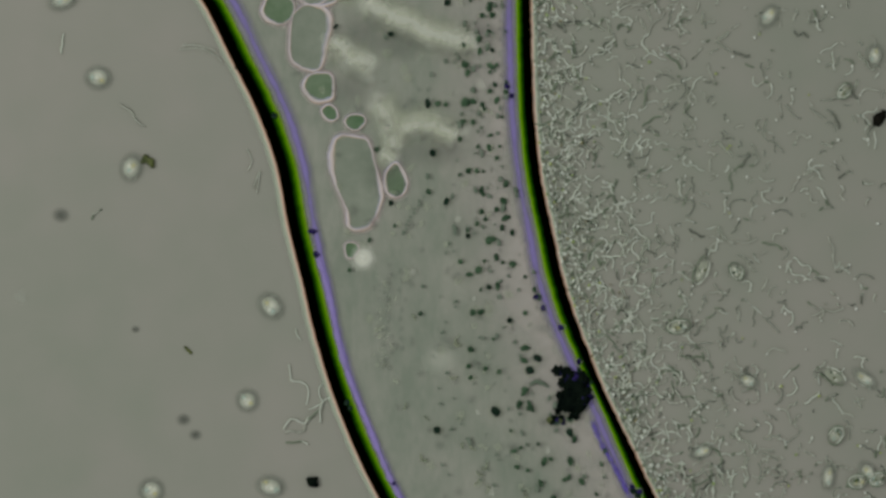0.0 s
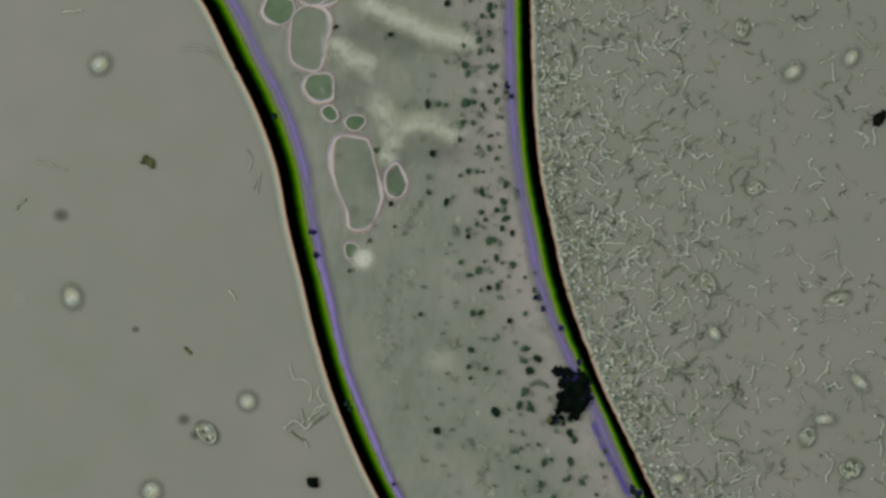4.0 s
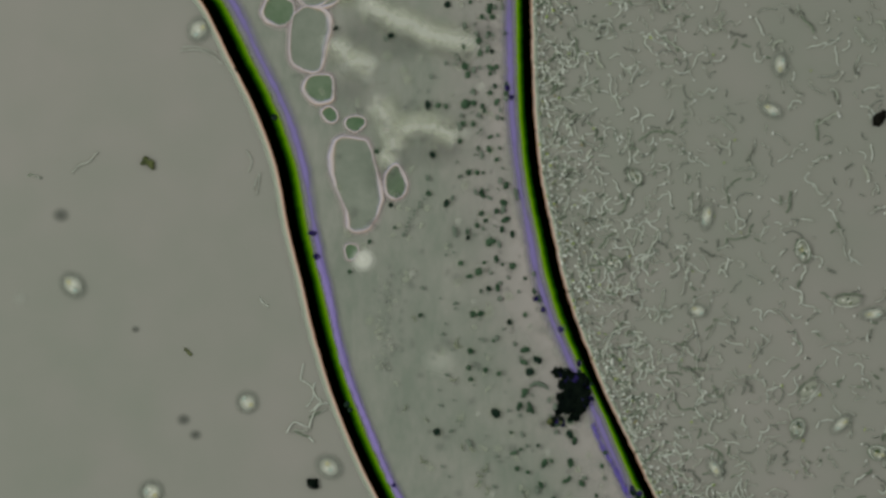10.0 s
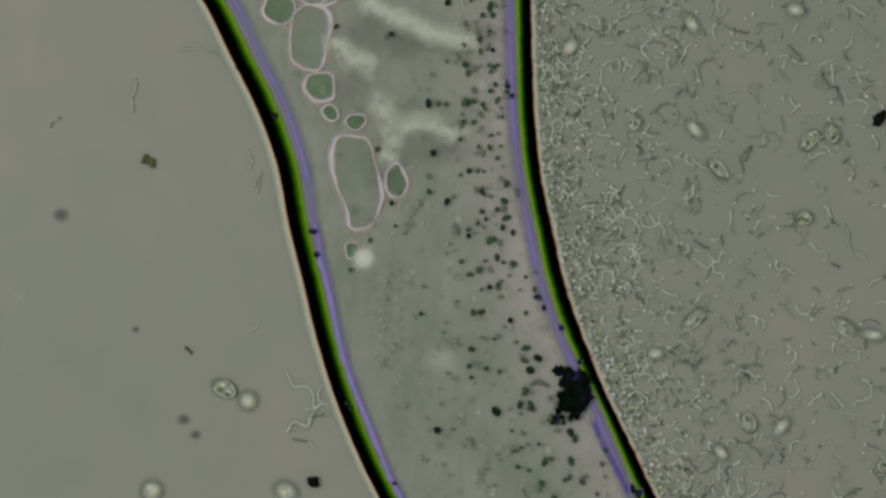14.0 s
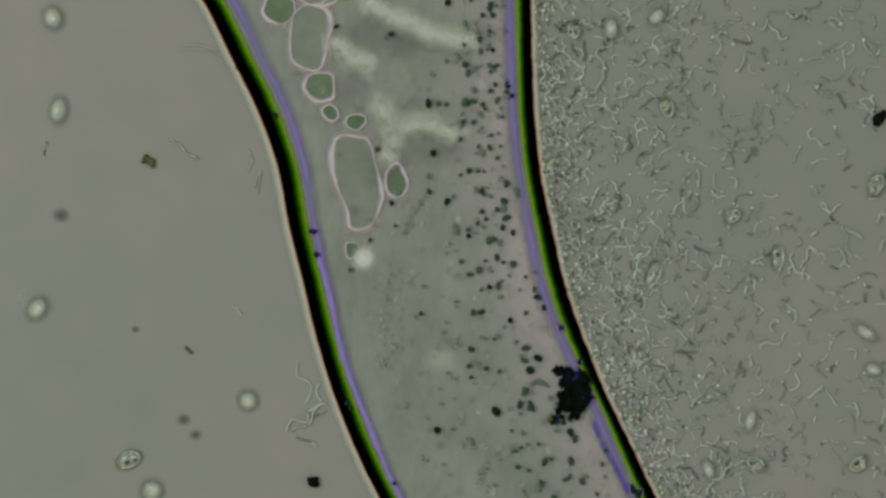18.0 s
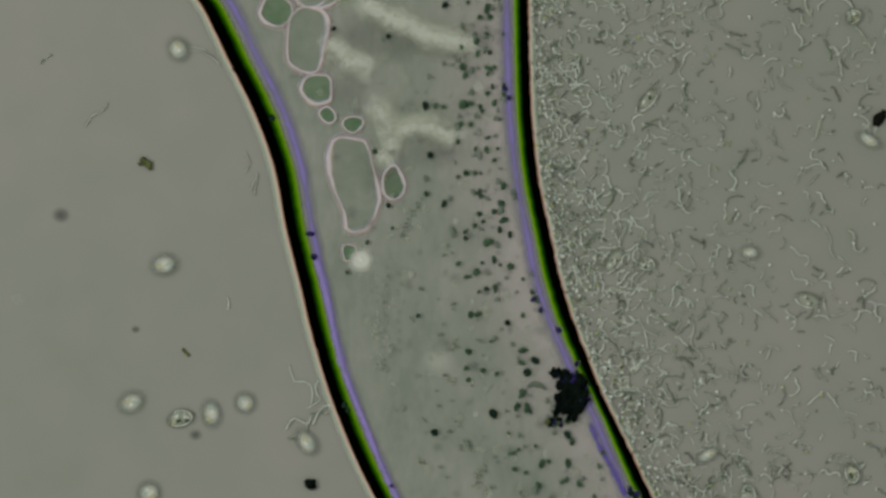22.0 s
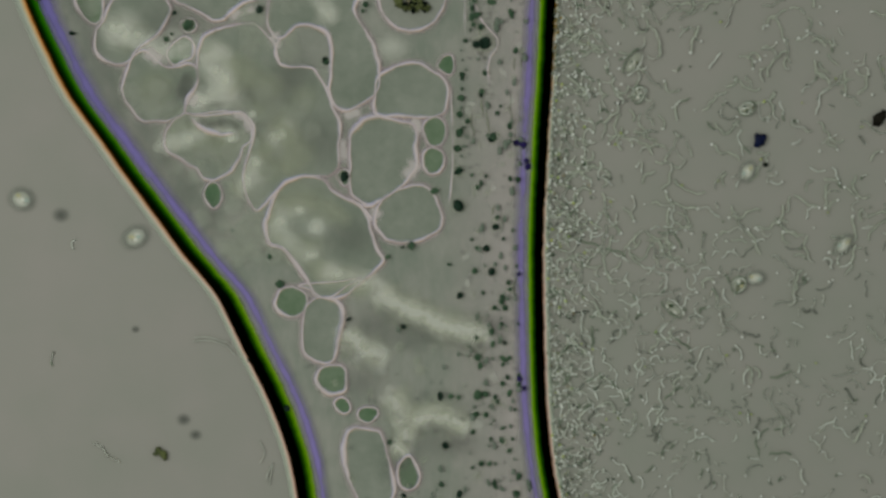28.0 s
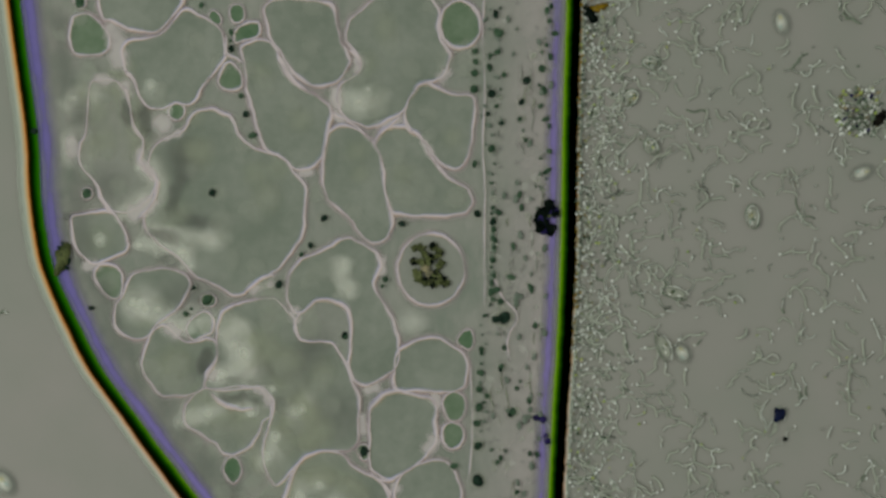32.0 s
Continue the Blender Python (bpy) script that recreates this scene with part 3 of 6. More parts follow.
vacuole([(395, 546), (420, 537), (445, 532), (462, 530), (475, 531), (486, 541), (497, 553), (508, 563), (512, 580), (518, 600), (530, 606), (560, 606), (578, 610), (590, 628), (602, 648), (608, 665), (614, 685), (624, 705), (624, 722), (621, 742), (622, 765), (620, 783), (606, 797), (590, 798), (560, 800), (535, 806), (518, 820), (503, 836), (490, 850), (476, 860), (462, 838), (454, 805), (460, 768), (469, 742), (473, 718), (466, 700), (450, 687), (430, 685), (410, 685), (390, 688), (368, 690), (352, 686), (356, 664), (367, 648), (373, 630), (372, 606), (374, 580), (380, 558)], UP, M_SAP, 2.4)
vacuole([(318, 720), (325, 708), (338, 696), (352, 690), (375, 692), (400, 692), (425, 688), (443, 687), (456, 697), (465, 709), (469, 723), (466, 738), (455, 748), (448, 761), (442, 778), (430, 792), (415, 801), (400, 806), (385, 804), (378, 796), (370, 785), (358, 779), (348, 769), (335, 763), (320, 755), (315, 738)], UP, M_SAP, 2.8)
vacuole([(508, 475), (500, 495), (497, 515), (497, 531), (503, 545), (512, 555), (525, 553), (535, 545), (546, 534), (560, 531), (580, 535), (597, 543), (606, 556), (610, 580), (609, 610), (608, 630), (606, 646), (611, 666), (622, 680), (640, 682), (660, 672), (680, 660), (690, 648), (694, 630), (693, 605), (690, 590), (682, 565), (670, 545), (660, 528), (652, 515), (650, 500), (655, 488), (662, 475), (661, 461), (655, 450), (640, 440), (625, 432), (612, 425), (600, 424), (585, 430), (565, 443), (545, 452), (525, 460)], UP, M_SAP, 2.7)
vacuole([(511, 588), (510, 576), (515, 562), (525, 553), (535, 545), (546, 534), (560, 531), (580, 535), (597, 543), (606, 556), (610, 580), (608, 612), (606, 640), (599, 641), (588, 625), (578, 610), (560, 606), (540, 606), (521, 602)], UP, M_PALE_SAP, 2.6)
vacuole([(287, 200), (291, 190), (301, 185), (312, 189), (316, 200), (311, 211), (301, 215), (291, 210)], UP, M_DEEP_SAP, 2.4)
vacuole([(133, 344), (137, 335), (147, 334), (153, 343), (149, 353), (138, 354)], UP, M_DEEP_SAP, 1.4)
vacuole([(344, 533), (348, 524), (360, 521), (370, 528), (369, 540), (357, 545), (347, 541)], UP, M_DEEP_SAP, 1.6)
vacuole([(620, 800), (624, 790), (634, 788), (642, 797), (640, 811), (630, 815)], UP, M_DEEP_SAP, 1.7)
vacuole([(150, 150), (145, 190), (141, 235), (131, 260), (130, 290), (142, 308), (155, 320), (163, 335), (168, 352), (184, 372), (208, 378), (230, 371), (248, 358), (260, 342), (264, 325), (258, 310), (244, 298), (238, 283), (241, 262), (241, 249), (234, 238), (225, 225), (220, 205), (219, 190), (213, 172), (205, 157), (194, 146), (172, 143)], UP, M_PALE_SAP, 1.5)
vacuole([(751 + 59 * math.cos(a * math.tau / 12), 479 + 63 * math.sin(a * math.tau / 12)) for a in range(12)], UP, M_PALE_SAP, 2.5)
# thicker membranes and folds between the chambers
strand([(205, 152), (214, 171), (220, 190), (220, 206), (225, 225), (234, 239), (242, 250), (240, 270), (238, 286), (246, 300), (260, 313), (266, 326), (265, 346), (258, 362), (247, 376), (234, 393)], UP, 3.6)
strand([(208, 128), (222, 137), (229, 152), (234, 168), (242, 184), (254, 192), (276, 195)], UP, 2.8)
strand([(134, 299), (150, 315), (162, 331), (167, 350), (176, 363), (186, 376), (201, 393), (212, 416), (215, 436)], UP, 2.6)
strand([(147, 150), (144, 190), (142, 236), (132, 257), (129, 276)], UP, 2.0)
strand([(358, 692), (370, 706), (383, 716), (398, 722), (420, 726), (441, 725)], UP, 3.6)
strand([(478, 92), (490, 114), (498, 131), (511, 148), (530, 161), (550, 173)], UP, 3.2)
strand([(604, 90), (615, 98), (623, 108), (626, 123), (617, 139)], UP, 3.0)
strand([(714, 231), (729, 242), (740, 257), (749, 276), (765, 297)], UP, 3.0)
strand([(146, 24), (164, 42), (178, 56)], UP, 2.6)
strand([(392, 98), (382, 112), (368, 130), (352, 148)], UP, 2.4)
strand([(388, 60), (389, 80), (392, 98), (408, 106), (419, 118)], UP, 2.2)
strand([(400, 543), (420, 537), (446, 532)], UP, 2.4)
strand([(480, 490), (462, 490), (440, 503), (420, 521)], UP, 2.6)
strand([(575, 197), (587, 208), (604, 216), (630, 236), (650, 258)], UP, 2.6)
strand([(650, 262), (658, 243), (680, 224), (699, 204)], UP, 2.4)
strand([(640, 835), (655, 848), (674, 852), (692, 848)], UP, 2.4)
strand([(664, 852), (676, 868), (682, 884)], UP, 2.2)
strand([(686, 688), (684, 670), (686, 652)], UP, 2.0)
strand([(847, -30), (842, 60), (846, 160), (842, 260), (846, 330), (845, 430), (846, 550)], UP, 1.2)
strand([(862, 490), (868, 508), (876, 526), (890, 542), (902, 556), (901, 574), (890, 590), (886, 612), (890, 640)], UP, 1.7)
strand([(820, 640), (822, 690), (824, 740), (822, 800), (816, 860)], UP, 1.2)
strand([(500, 440), (480, 434), (470, 425)], MID, 3.0)
# soft pale clumps of fat in the body, out of the sharp plane
def cloud_mesh(name, mat, seed):
    """A low soft-edged mound of unit radius."""
    bm = bmesh.new()
    rings, rows = 7, []
    for r in range(1, rings + 1):
        f = r / rings
        rows.append([bm.verts.new((f * math.cos(a * math.tau / 28) * (1 + 0.12 * noise.noise(Vector((math.cos(a * math.tau / 28), math.sin(a * math.tau / 28), seed)))),
                                   f * math.sin(a * math.tau / 28) * (1 + 0.12 * noise.noise(Vector((math.cos(a * math.tau / 28), math.sin(a * math.tau / 28), seed + 9)))),
                                   0.9 * (1 - f * f))) for a in range(28)])
    tip = bm.verts.new((0, 0, 0.9))
    for a in range(28):
        b = (a + 1) % 28
        bm.faces.new((tip, rows[0][a], rows[0][b]))
        for r in range(rings - 1):
            bm.faces.new((rows[r][a], rows[r + 1][a], rows[r + 1][b], rows[r][b]))
    me = bpy.data.meshes.new(name)
    bm.to_mesh(me)
    bm.free()
    me.materials.append(mat)
    for poly in me.polygons:
        poly.use_smooth = True
    return me


CLOUDS = {k: [cloud_mesh("fat_and_shade_clump", m, s * 3.1) for s in range(3)] for k, m in (("w", M_CLOUD), ("g", M_CLOUD_GREEN), ("s", M_SHADE), ("d", M_DROP), ("h", M_WHITE_DROP))}


def clouds(kind, rows, off):
    for i, (x, y, rx, ry, turn) in enumerate(rows):
        layer[0] += 1
        shared("fat_and_shade_clump", CLOUDS[kind][i % 3], placed(x - off[0], y - off[1], rx * 1.25, ry * 1.25, TOP + 0.0019 + 0.000001 * layer[0], turn, 0.3), organism)


def ribbon(pts, wide, off, mat=M_FAT, name="fat_and_shade_strand", parent=None):
    """A winding soft-edged strand of fat, low and rounded; UV x carries its density."""
    layer[0] += 1
    base = TOP + 0.0019 + 0.000001 * layer[0]
    path = spline([at(x - off[0], y - off[1], base) for x, y in pts], 10, False)
    bm = bmesh.new()
    uvl = bm.loops.layers.uv.new("UVMap")
    n, cols, rows = len(path), 8, []
    for i, p in enumerate(path):
        d = path[min(n - 1, i + 1)] - path[max(0, i - 1)]
        side = Vector((-d.y, d.x, 0)).normalized()
        w = 1.35 * wide / 1000 * (1 + 0.5 * noise.noise(Vector((i * 0.22, layer[0] * 1.7, 0))))
        end = min(1.0, min(i, n - 1 - i) / 6)
        rows.append([(bm.verts.new(p + side * w * (k / cols - 0.5) + Vector((0, 0, 0.0004 * math.sin(math.pi * k / cols)))), math.sin(math.pi * k / cols) * end) for k in range(cols + 1)])
    for a, b in zip(rows, rows[1:]):
        for k in range(cols):
            quad = (a[k], b[k], b[k + 1], a[k + 1])[::-1]
            f = bm.faces.new([q[0] for q in quad])
            for loop, q in zip(f.loops, quad):
                loop[uvl].uv = (q[1], 0.5)
    return part(name, bm, mat, parent or organism)


fat_rng = random.Random(14)


def fat_chain(pts, wide, off, mat=M_FAT, kind="w"):
    """A winding strand with a row of soft beads in it."""
    ribbon(pts, wide, off, mat)
    path = spline([Vector((x, y, 0)) for x, y in pts], 10, False)
    gone, last, beads = 0.0, path[0], []
    for p in path[1:]:
        gone += (p - last).length
        last = p
        if gone > wide * 0.34:
            gone = 0.0
            r = wide * fat_rng.uniform(0.28, 0.46)
            beads.append((p.x + fat_rng.uniform(-0.18, 0.18) * wide, p.y + fat_rng.uniform(-0.18, 0.18) * wide, r, r * fat_rng.uniform(0.75, 1.15), fat_rng.uniform(0, 180)))
    clouds(kind, beads, off)


FIRST = (1, 0)
# grey clumps painted as the shade among the pale fat
clouds("s", [(640, 60, 60, 45, 20), (690, 300, 60, 40, 60), (770, 270, 60, 30, 0), (620, 160, 40, 34, 0), (850, 60, 60, 30, 0)], FIRST)
clouds("s", [(310, 40, 80, 50, 0), (460, 180, 90, 60, 30), (430, 240, 60, 60, 0), (560, 250, 70, 60, 0), (620, 420, 60, 40, 0), (340, 170, 50, 40, 0), (730, 600, 60, 30, 0), (520, 130, 50, 50, 0)], MID)
clouds("s", [(310, 275, 46, 52, 0), (318, 290, 36, 40, 0), (242, 215, 18, 44, 0), (345, 396, 56, 20, -8), (330, 392, 40, 16, -8), (180, 330, 40, 40, 0), (410, 700, 30, 14, 0)], UP)
clouds("g", [(270, 160, 46, 44, 0), (500, 255, 44, 50, 40), (465, 160, 40, 36, 0), (545, 440, 50, 30, 20), (400, 270, 30, 32, 0), (520, 300, 44, 34, 0), (440, 130, 30, 34, 0)], MID)
clouds("g", [(330, 205, 30, 34, 0), (330, 270, 44, 38, 0), (175, 250, 40, 36, 0), (160, 200, 36, 34, 0), (165, 425, 34, 36, 0), (250, 555, 44, 40, 0), (300, 640, 44, 42, 0), (355, 735, 38, 32, 0), (410, 750, 30, 26, 0)], UP)
clouds("g", [(500, 640, 44, 40, 0), (460, 620, 36, 44, 0), (520, 700, 40, 50, 20), (480, 770, 30, 44, 0), (560, 660, 36, 36, 0), (460, 350, 34, 40, 0), (440, 310, 30, 34, 0), (480, 300, 26, 26, 0), (620, 270, 30, 28, 0), (625, 310, 26, 22, 0), (700, 310, 30, 26, 0),
             (790, 245, 26, 26, 0), (520, 215, 30, 30, 0), (450, 130, 28, 26, 0), (640, 115, 26, 30, 0), (540, 850, 60, 34, 0), (670, 50, 30, 40, 0)], UP)
clouds("w", [(645, 458, 27, 27, 0), (780, 636, 34, 28, 0), (604, 92, 34, 18, -40)], FIRST)
clouds("h", [(644, 457, 21, 21, 0)], FIRST)
clouds("w", [(494, 400, 30, 38, 0), (690, 88, 34, 22, 0), (212, 56, 46, 44, 20), (212, 56, 34, 30, 20)], MID)
clouds("w", [(368, 428, 30, 26, 0), (330, 550, 22, 20, 0), (720, 570, 30, 26, 0), (370, 655, 24, 24, 0)], UP)
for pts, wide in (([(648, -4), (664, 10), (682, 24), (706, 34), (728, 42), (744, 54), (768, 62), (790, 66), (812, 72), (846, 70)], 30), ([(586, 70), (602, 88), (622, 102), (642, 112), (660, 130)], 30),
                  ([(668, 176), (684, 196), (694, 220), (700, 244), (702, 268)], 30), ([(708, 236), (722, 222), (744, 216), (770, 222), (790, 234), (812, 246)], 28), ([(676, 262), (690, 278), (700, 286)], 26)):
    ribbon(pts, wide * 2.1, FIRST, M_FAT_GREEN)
    # grey ribbon painted as the shade beside the strand
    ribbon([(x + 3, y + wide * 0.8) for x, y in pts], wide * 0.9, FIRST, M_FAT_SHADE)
    fat_chain(pts, wide * 1.35, FIRST)
    ribbon([(x + fat_rng.uniform(-4, 4), y + fat_rng.uniform(-4, 4)) for x, y in pts], wide * 1.3, FIRST, M_FAT_BRIGHT)
    clouds("w", [(x + fat_rng.uniform(-14, 14), y + fat_rng.uniform(-14, 14), fat_rng.uniform(8, 17), fat_rng.uniform(7, 14), fat_rng.uniform(0, 180)) for x, y in pts * 2], FIRST)
fat_chain([(180, 40), (215, 60), (248, 78), (280, 92), (330, 86), (375, 84), (405, 108), (402, 148), (368, 178), (335, 190)], 30, MID)
fat_chain([(340, 95), (385, 95), (402, 148), (368, 178)], 34, MID, M_FAT_GREEN, "g")
fat_chain([(288, 270), (306, 254), (332, 245), (366, 236), (410, 250), (424, 275)], 44, MID, M_FAT_GREEN, "g")
fat_chain([(290, 268), (304, 260), (322, 254)], 26, MID)
fat_chain([(425, 360), (430, 320), (455, 288), (490, 252), (518, 232)], 52, MID, M_FAT_GREEN, "g")
fat_chain([(425, 350), (436, 318), (458, 288)], 40, MID)
fat_chain([(480, 350), (482, 395), (500, 430), (545, 455), (580, 490), (620, 500), (665, 515)], 52, MID, M_FAT_GREEN, "g")
fat_chain([(560, 480), (600, 490), (650, 500), (690, 528)], 44, MID)
fat_chain([(100, 204), (122, 182), (145, 172), (170, 176)], 44, UP)
fat_chain([(112, 300), (114, 262), (130, 240), (142, 268), (126, 296)], 38, UP)
fat_chain([(180, 120), (205, 160), (225, 200), (232, 250), (245, 290)], 48, UP, M_FAT_GREEN, "g")
fat_chain([(238, 284), (262, 310), (266, 340), (252, 362), (215, 376), (190, 382)], 44, UP)
fat_chain([(225, 425), (262, 430), (300, 446), (330, 470)], 42, UP)
fat_chain([(240, 395), (290, 415), (335, 422), (372, 430)], 34, UP)
fat_chain([(385, 570), (398, 610), (425, 640), (432, 672), (400, 690)], 42, UP)
fat_chain([(420, 590), (440, 620), (436, 660)], 36, UP, M_FAT_GREEN, "g")
fat_chain([(360, 690), (400, 715), (440, 722)], 34, UP)
fat_chain([(592, 452), (590, 485), (602, 512), (612, 535)], 40, UP)
fat_chain([(580, 165), (600, 186), (640, 190), (665, 172)], 44, UP)
fat_chain([(500, 735), (525, 720), (540, 765), (520, 800)], 50, UP, M_FAT_GREEN, "g")
fat_chain([(510, 850), (560, 840), (600, 858), (640, 880)], 50, UP, M_FAT_GREEN, "g")
clouds("w", [(195, 55, 28, 34, 0), (226, 62, 31, 25, 0), (262, 74, 25, 22, 0), (286, 96, 28, 22, 30), (345, 86, 28, 22, 0), (380, 98, 31, 25, 30), (402, 125, 25, 34, 0), (397, 152, 28, 31, 0), (374, 174, 31, 25, -20), (348, 188, 25, 20, 0)], MID)
clouds("w", [(292, 264, 24, 20, 0), (300, 250, 28, 22, -20), (322, 246, 28, 22, 0), (352, 240, 28, 20, 0), (440, 282, 28, 25, 0), (455, 318, 28, 34, 0), (488, 246, 28, 36, 30), (510, 226, 25, 25, 0), (432, 250, 22, 25, 0), (502, 374, 31, 25, 0), (488, 402, 25, 34, 0), (560, 402, 34, 28, 0), (532, 370, 28, 22, 0), (512, 428, 25, 22, 0), (548, 452, 34, 22, 20), (584, 478, 31, 22, 30)], MID)
# round soft blobs of fat out of the sharp plane
clouds("g", [(141, 173, 34, 32, 0), (141, 263, 34, 32, 0), (341, 273, 34, 36, 0), (216, 123, 24, 26, 0), (341, 703, 34, 30, 0), (381, 743, 32, 30, 0), (471, 743, 34, 36, 0), (481, 683, 34, 32, 0), (531, 723, 38, 34, 0), (441, 600, 34, 30, 0), (500, 790, 36, 30, 0), (560, 760, 34, 34, 0), (300, 380, 40, 30, 20)], UP)
clouds("w", [(261, 163, 24, 26, 0), (272, 222, 24, 18, 0), (251, 295, 18, 28, 10), (236, 353, 24, 20, 0), (311, 453, 30, 22, 20), (366, 423, 24, 26, 0), (281, 433, 28, 22, 10), (116, 248, 20, 24, 0), (398, 583, 28, 30, 0), (406, 633, 26, 34, 0), (250, 533, 30, 34, 0), (620, 170, 36, 22, -20), (430, 650, 24, 24, 0)], UP)
# the brightest ridges of fat
for wide, off, pts in ((26, UP, [(226, 427), (262, 432), (292, 442), (312, 462), (328, 480)]), (30, UP, [(388, 580), (402, 608), (411, 640), (398, 674)]), (22, UP, [(601, 452), (597, 486), (608, 522)]), (26, UP, [(590, 158), (608, 180), (648, 188)]),
                       (28, MID, [(196, 48), (230, 62), (262, 74), (290, 92), (340, 86), (378, 92), (403, 120), (398, 152), (366, 180)]), (24, MID, [(292, 264), (306, 255), (330, 246), (376, 238)]), (24, MID, [(430, 348), (438, 312), (470, 278)]),
                       (26, MID, [(486, 388), (508, 428), (552, 456)]), (26, MID, [(546, 392), (564, 400), (584, 404)])):
    ribbon([(x + fat_rng.uniform(-3, 3), y + fat_rng.uniform(-3, 3)) for x, y in pts], wide * 1.3, off, M_FAT_RIDGE)
drop_rng = random.Random(5)
clouds("d", [(x + drop_rng.uniform(-10, 10), y + drop_rng.uniform(-10, 10), r, r * drop_rng.uniform(0.8, 1.1), 0) for x, y, r in ((230, 170, 26), (262, 190, 22), (290, 160, 20), (420, 195, 22), (448, 210, 24), (436, 240, 20), (470, 330, 24), (505, 260, 22), (472, 214, 20), (455, 372, 22), (300, 290, 18), (350, 262, 20), (392, 268, 18), (410, 300, 20), (530, 208, 22), (560, 236, 20), (214, 40, 26), (250, 52, 22), (166, 12, 22), (470, 60, 24), (500, 96, 22), (440, 92, 20))], MID)
# small bright drops, in and near the sharp plane
M_SMALL_DROP = soft("bright_fat_drop", tone(198, 198, 182), 0.1, 1.0, 0.4)
CLOUDS["b"] = [cloud_mesh("fat_and_shade_clump", M_SMALL_DROP, k * 2.7) for k in range(3)]
clouds("b", [(294, 464, 15, 10, 30), (274, 452, 13, 9, 10), (311, 446, 16, 10, 12), (326, 474, 9, 8, 0), (235, 436, 12, 9, 0), (248, 380, 10, 14, 20), (256, 154, 12, 13, 0), (286, 197, 11, 13, 0), (224, 536, 14, 15, 0), (246, 548, 11, 12, 0)], UP)
clouds("b", [(234, 298, 9, 12, 0), (166, 426, 13, 14, 0), (140, 300, 11, 12, 0), (118, 176, 12, 10, 0), (404, 612, 12, 14, 0), (372, 660, 12, 10, 0), (430, 726, 13, 12, 0), (470, 690, 12, 12, 0), (510, 730, 13, 14, 0), (600, 470, 9, 14, 10), (606, 512, 9, 12, -10), (622, 182, 14, 9, 20), (640, 160, 9, 9, 0)], UP)
clouds("b", [(213, 52, 17, 15, 0), (246, 62, 13, 12, 20), (331, 104, 13, 11, 0), (398, 140, 13, 17, 0), (360, 176, 16, 12, -20), (335, 246, 14, 12, 0), (282, 260, 11, 11, 0), (410, 246, 12, 11, 0), (454, 288, 13, 15, 0), (438, 322, 12, 14, 0), (500, 238, 13, 16, 20), (498, 392, 13, 14, 0), (560, 402, 15, 13, 0), (530, 372, 12, 10, 0), (552, 452, 16, 10, 20), (600, 486, 15, 9, 20), (640, 500, 14, 9, 15)], MID)
# pale folds of plasma between the chambers
def fold(pts, wide):
    ribbon(pts, wide, UP, M_FOLD, "plasma_fold")


fold([(176, 40), (188, 58), (196, 80), (200, 105), (206, 130)], 36)
fold([(150, 138), (172, 143), (196, 146)], 22)
fold([(203, 140), (212, 160), (218, 182)], 24)
fold([(241, 256), (237, 280), (244, 296), (258, 310), (264, 328)], 20)
fold([(262, 345), (252, 364), (232, 376), (208, 382)], 32)
fold([(258, 204), (276, 220), (302, 226)], 36)
fold([(318, 232), (296, 242), (268, 256)], 15)
fold([(420, 516), (450, 510), (482, 500)], 22)
fold([(572, 200), (588, 210), (606, 218)], 18)
fold([(588, 150), (584, 176), (592, 202)], 24)
fold([(612, 98), (624, 114), (614, 140)], 18)
fold([(650, 228), (684, 218), (706, 204)], 20)
fold([(758, 146), (772, 138), (784, 118)], 24)
fold([(732, 246), (744, 262), (756, 284)], 14)
fold([(734, 806), (752, 790), (762, 766)], 26)
fold([(748, 700), (760, 708), (766, 730)], 20)
fold([(628, 694), (644, 690), (668, 684)], 20)
fold([(682, 850), (688, 864), (690, 880)], 22)
fold([(628, 728), (630, 752), (630, 780)], 18)
fold([(276, 574), (294, 586), (312, 600)], 28)
fold([(358, 676), (366, 664), (374, 650)], 22)
fold([(430, 689), (450, 692), (462, 706), (465, 730)], 18)
fold([(500, 548), (512, 560), (516, 580)], 26)
fold([(660, 450), (664, 474), (655, 496)], 20)
fold([(512, 300), (530, 308), (546, 300)], 22)
fold([(482, 96), (494, 122), (510, 146)], 18)
fold([(130, 470), (150, 472), (170, 464)], 24)
fold([(105, 240), (118, 262), (112, 290)], 26)
# dark shading painted between the folds
for wide, pts in ((22, [(213, 168), (214, 200), (220, 232)]), (26, [(240, 182), (246, 215), (252, 250)]), (24, [(240, 412), (275, 418), (310, 428)]), (22, [(262, 452), (290, 462), (312, 474)]), (20, [(366, 700), (395, 706), (430, 706)]), (30, [(318, 300), (300, 340), (290, 390)]), (26, [(360, 610), (352, 640), (344, 670)])):
    ribbon(pts, wide, UP, M_FOLD_SHADE, "plasma_shade")
# the thin violet line painted along the wall's violet fringe below the black mass
ribbon([(1046, 742), (1054, 762), (1066, 790), (1080, 814), (1092, 836), (1102, 856), (1114, 880)], 9, (0, 0), M_VIOLET_LINE, "violet_line")
# the pale lilac line painted inside the other wall's violet fringe
ribbon([(float(edge_x(LS, y)) + 44 + 2 * math.sin(y / 37), y) for y in range(440, 900, 24)], 10, (0, 0), M_LILAC_LINE, "lilac_line")
mottle_rng = random.Random(8)
clouds("s", [(float(edge_x(LS, y)) + 88 + mottle_rng.uniform(-8, 12), y, 30, 46, mottle_rng.uniform(0, 30)) for y in range(-960, -120, 52)], (0, 0))
spots = []
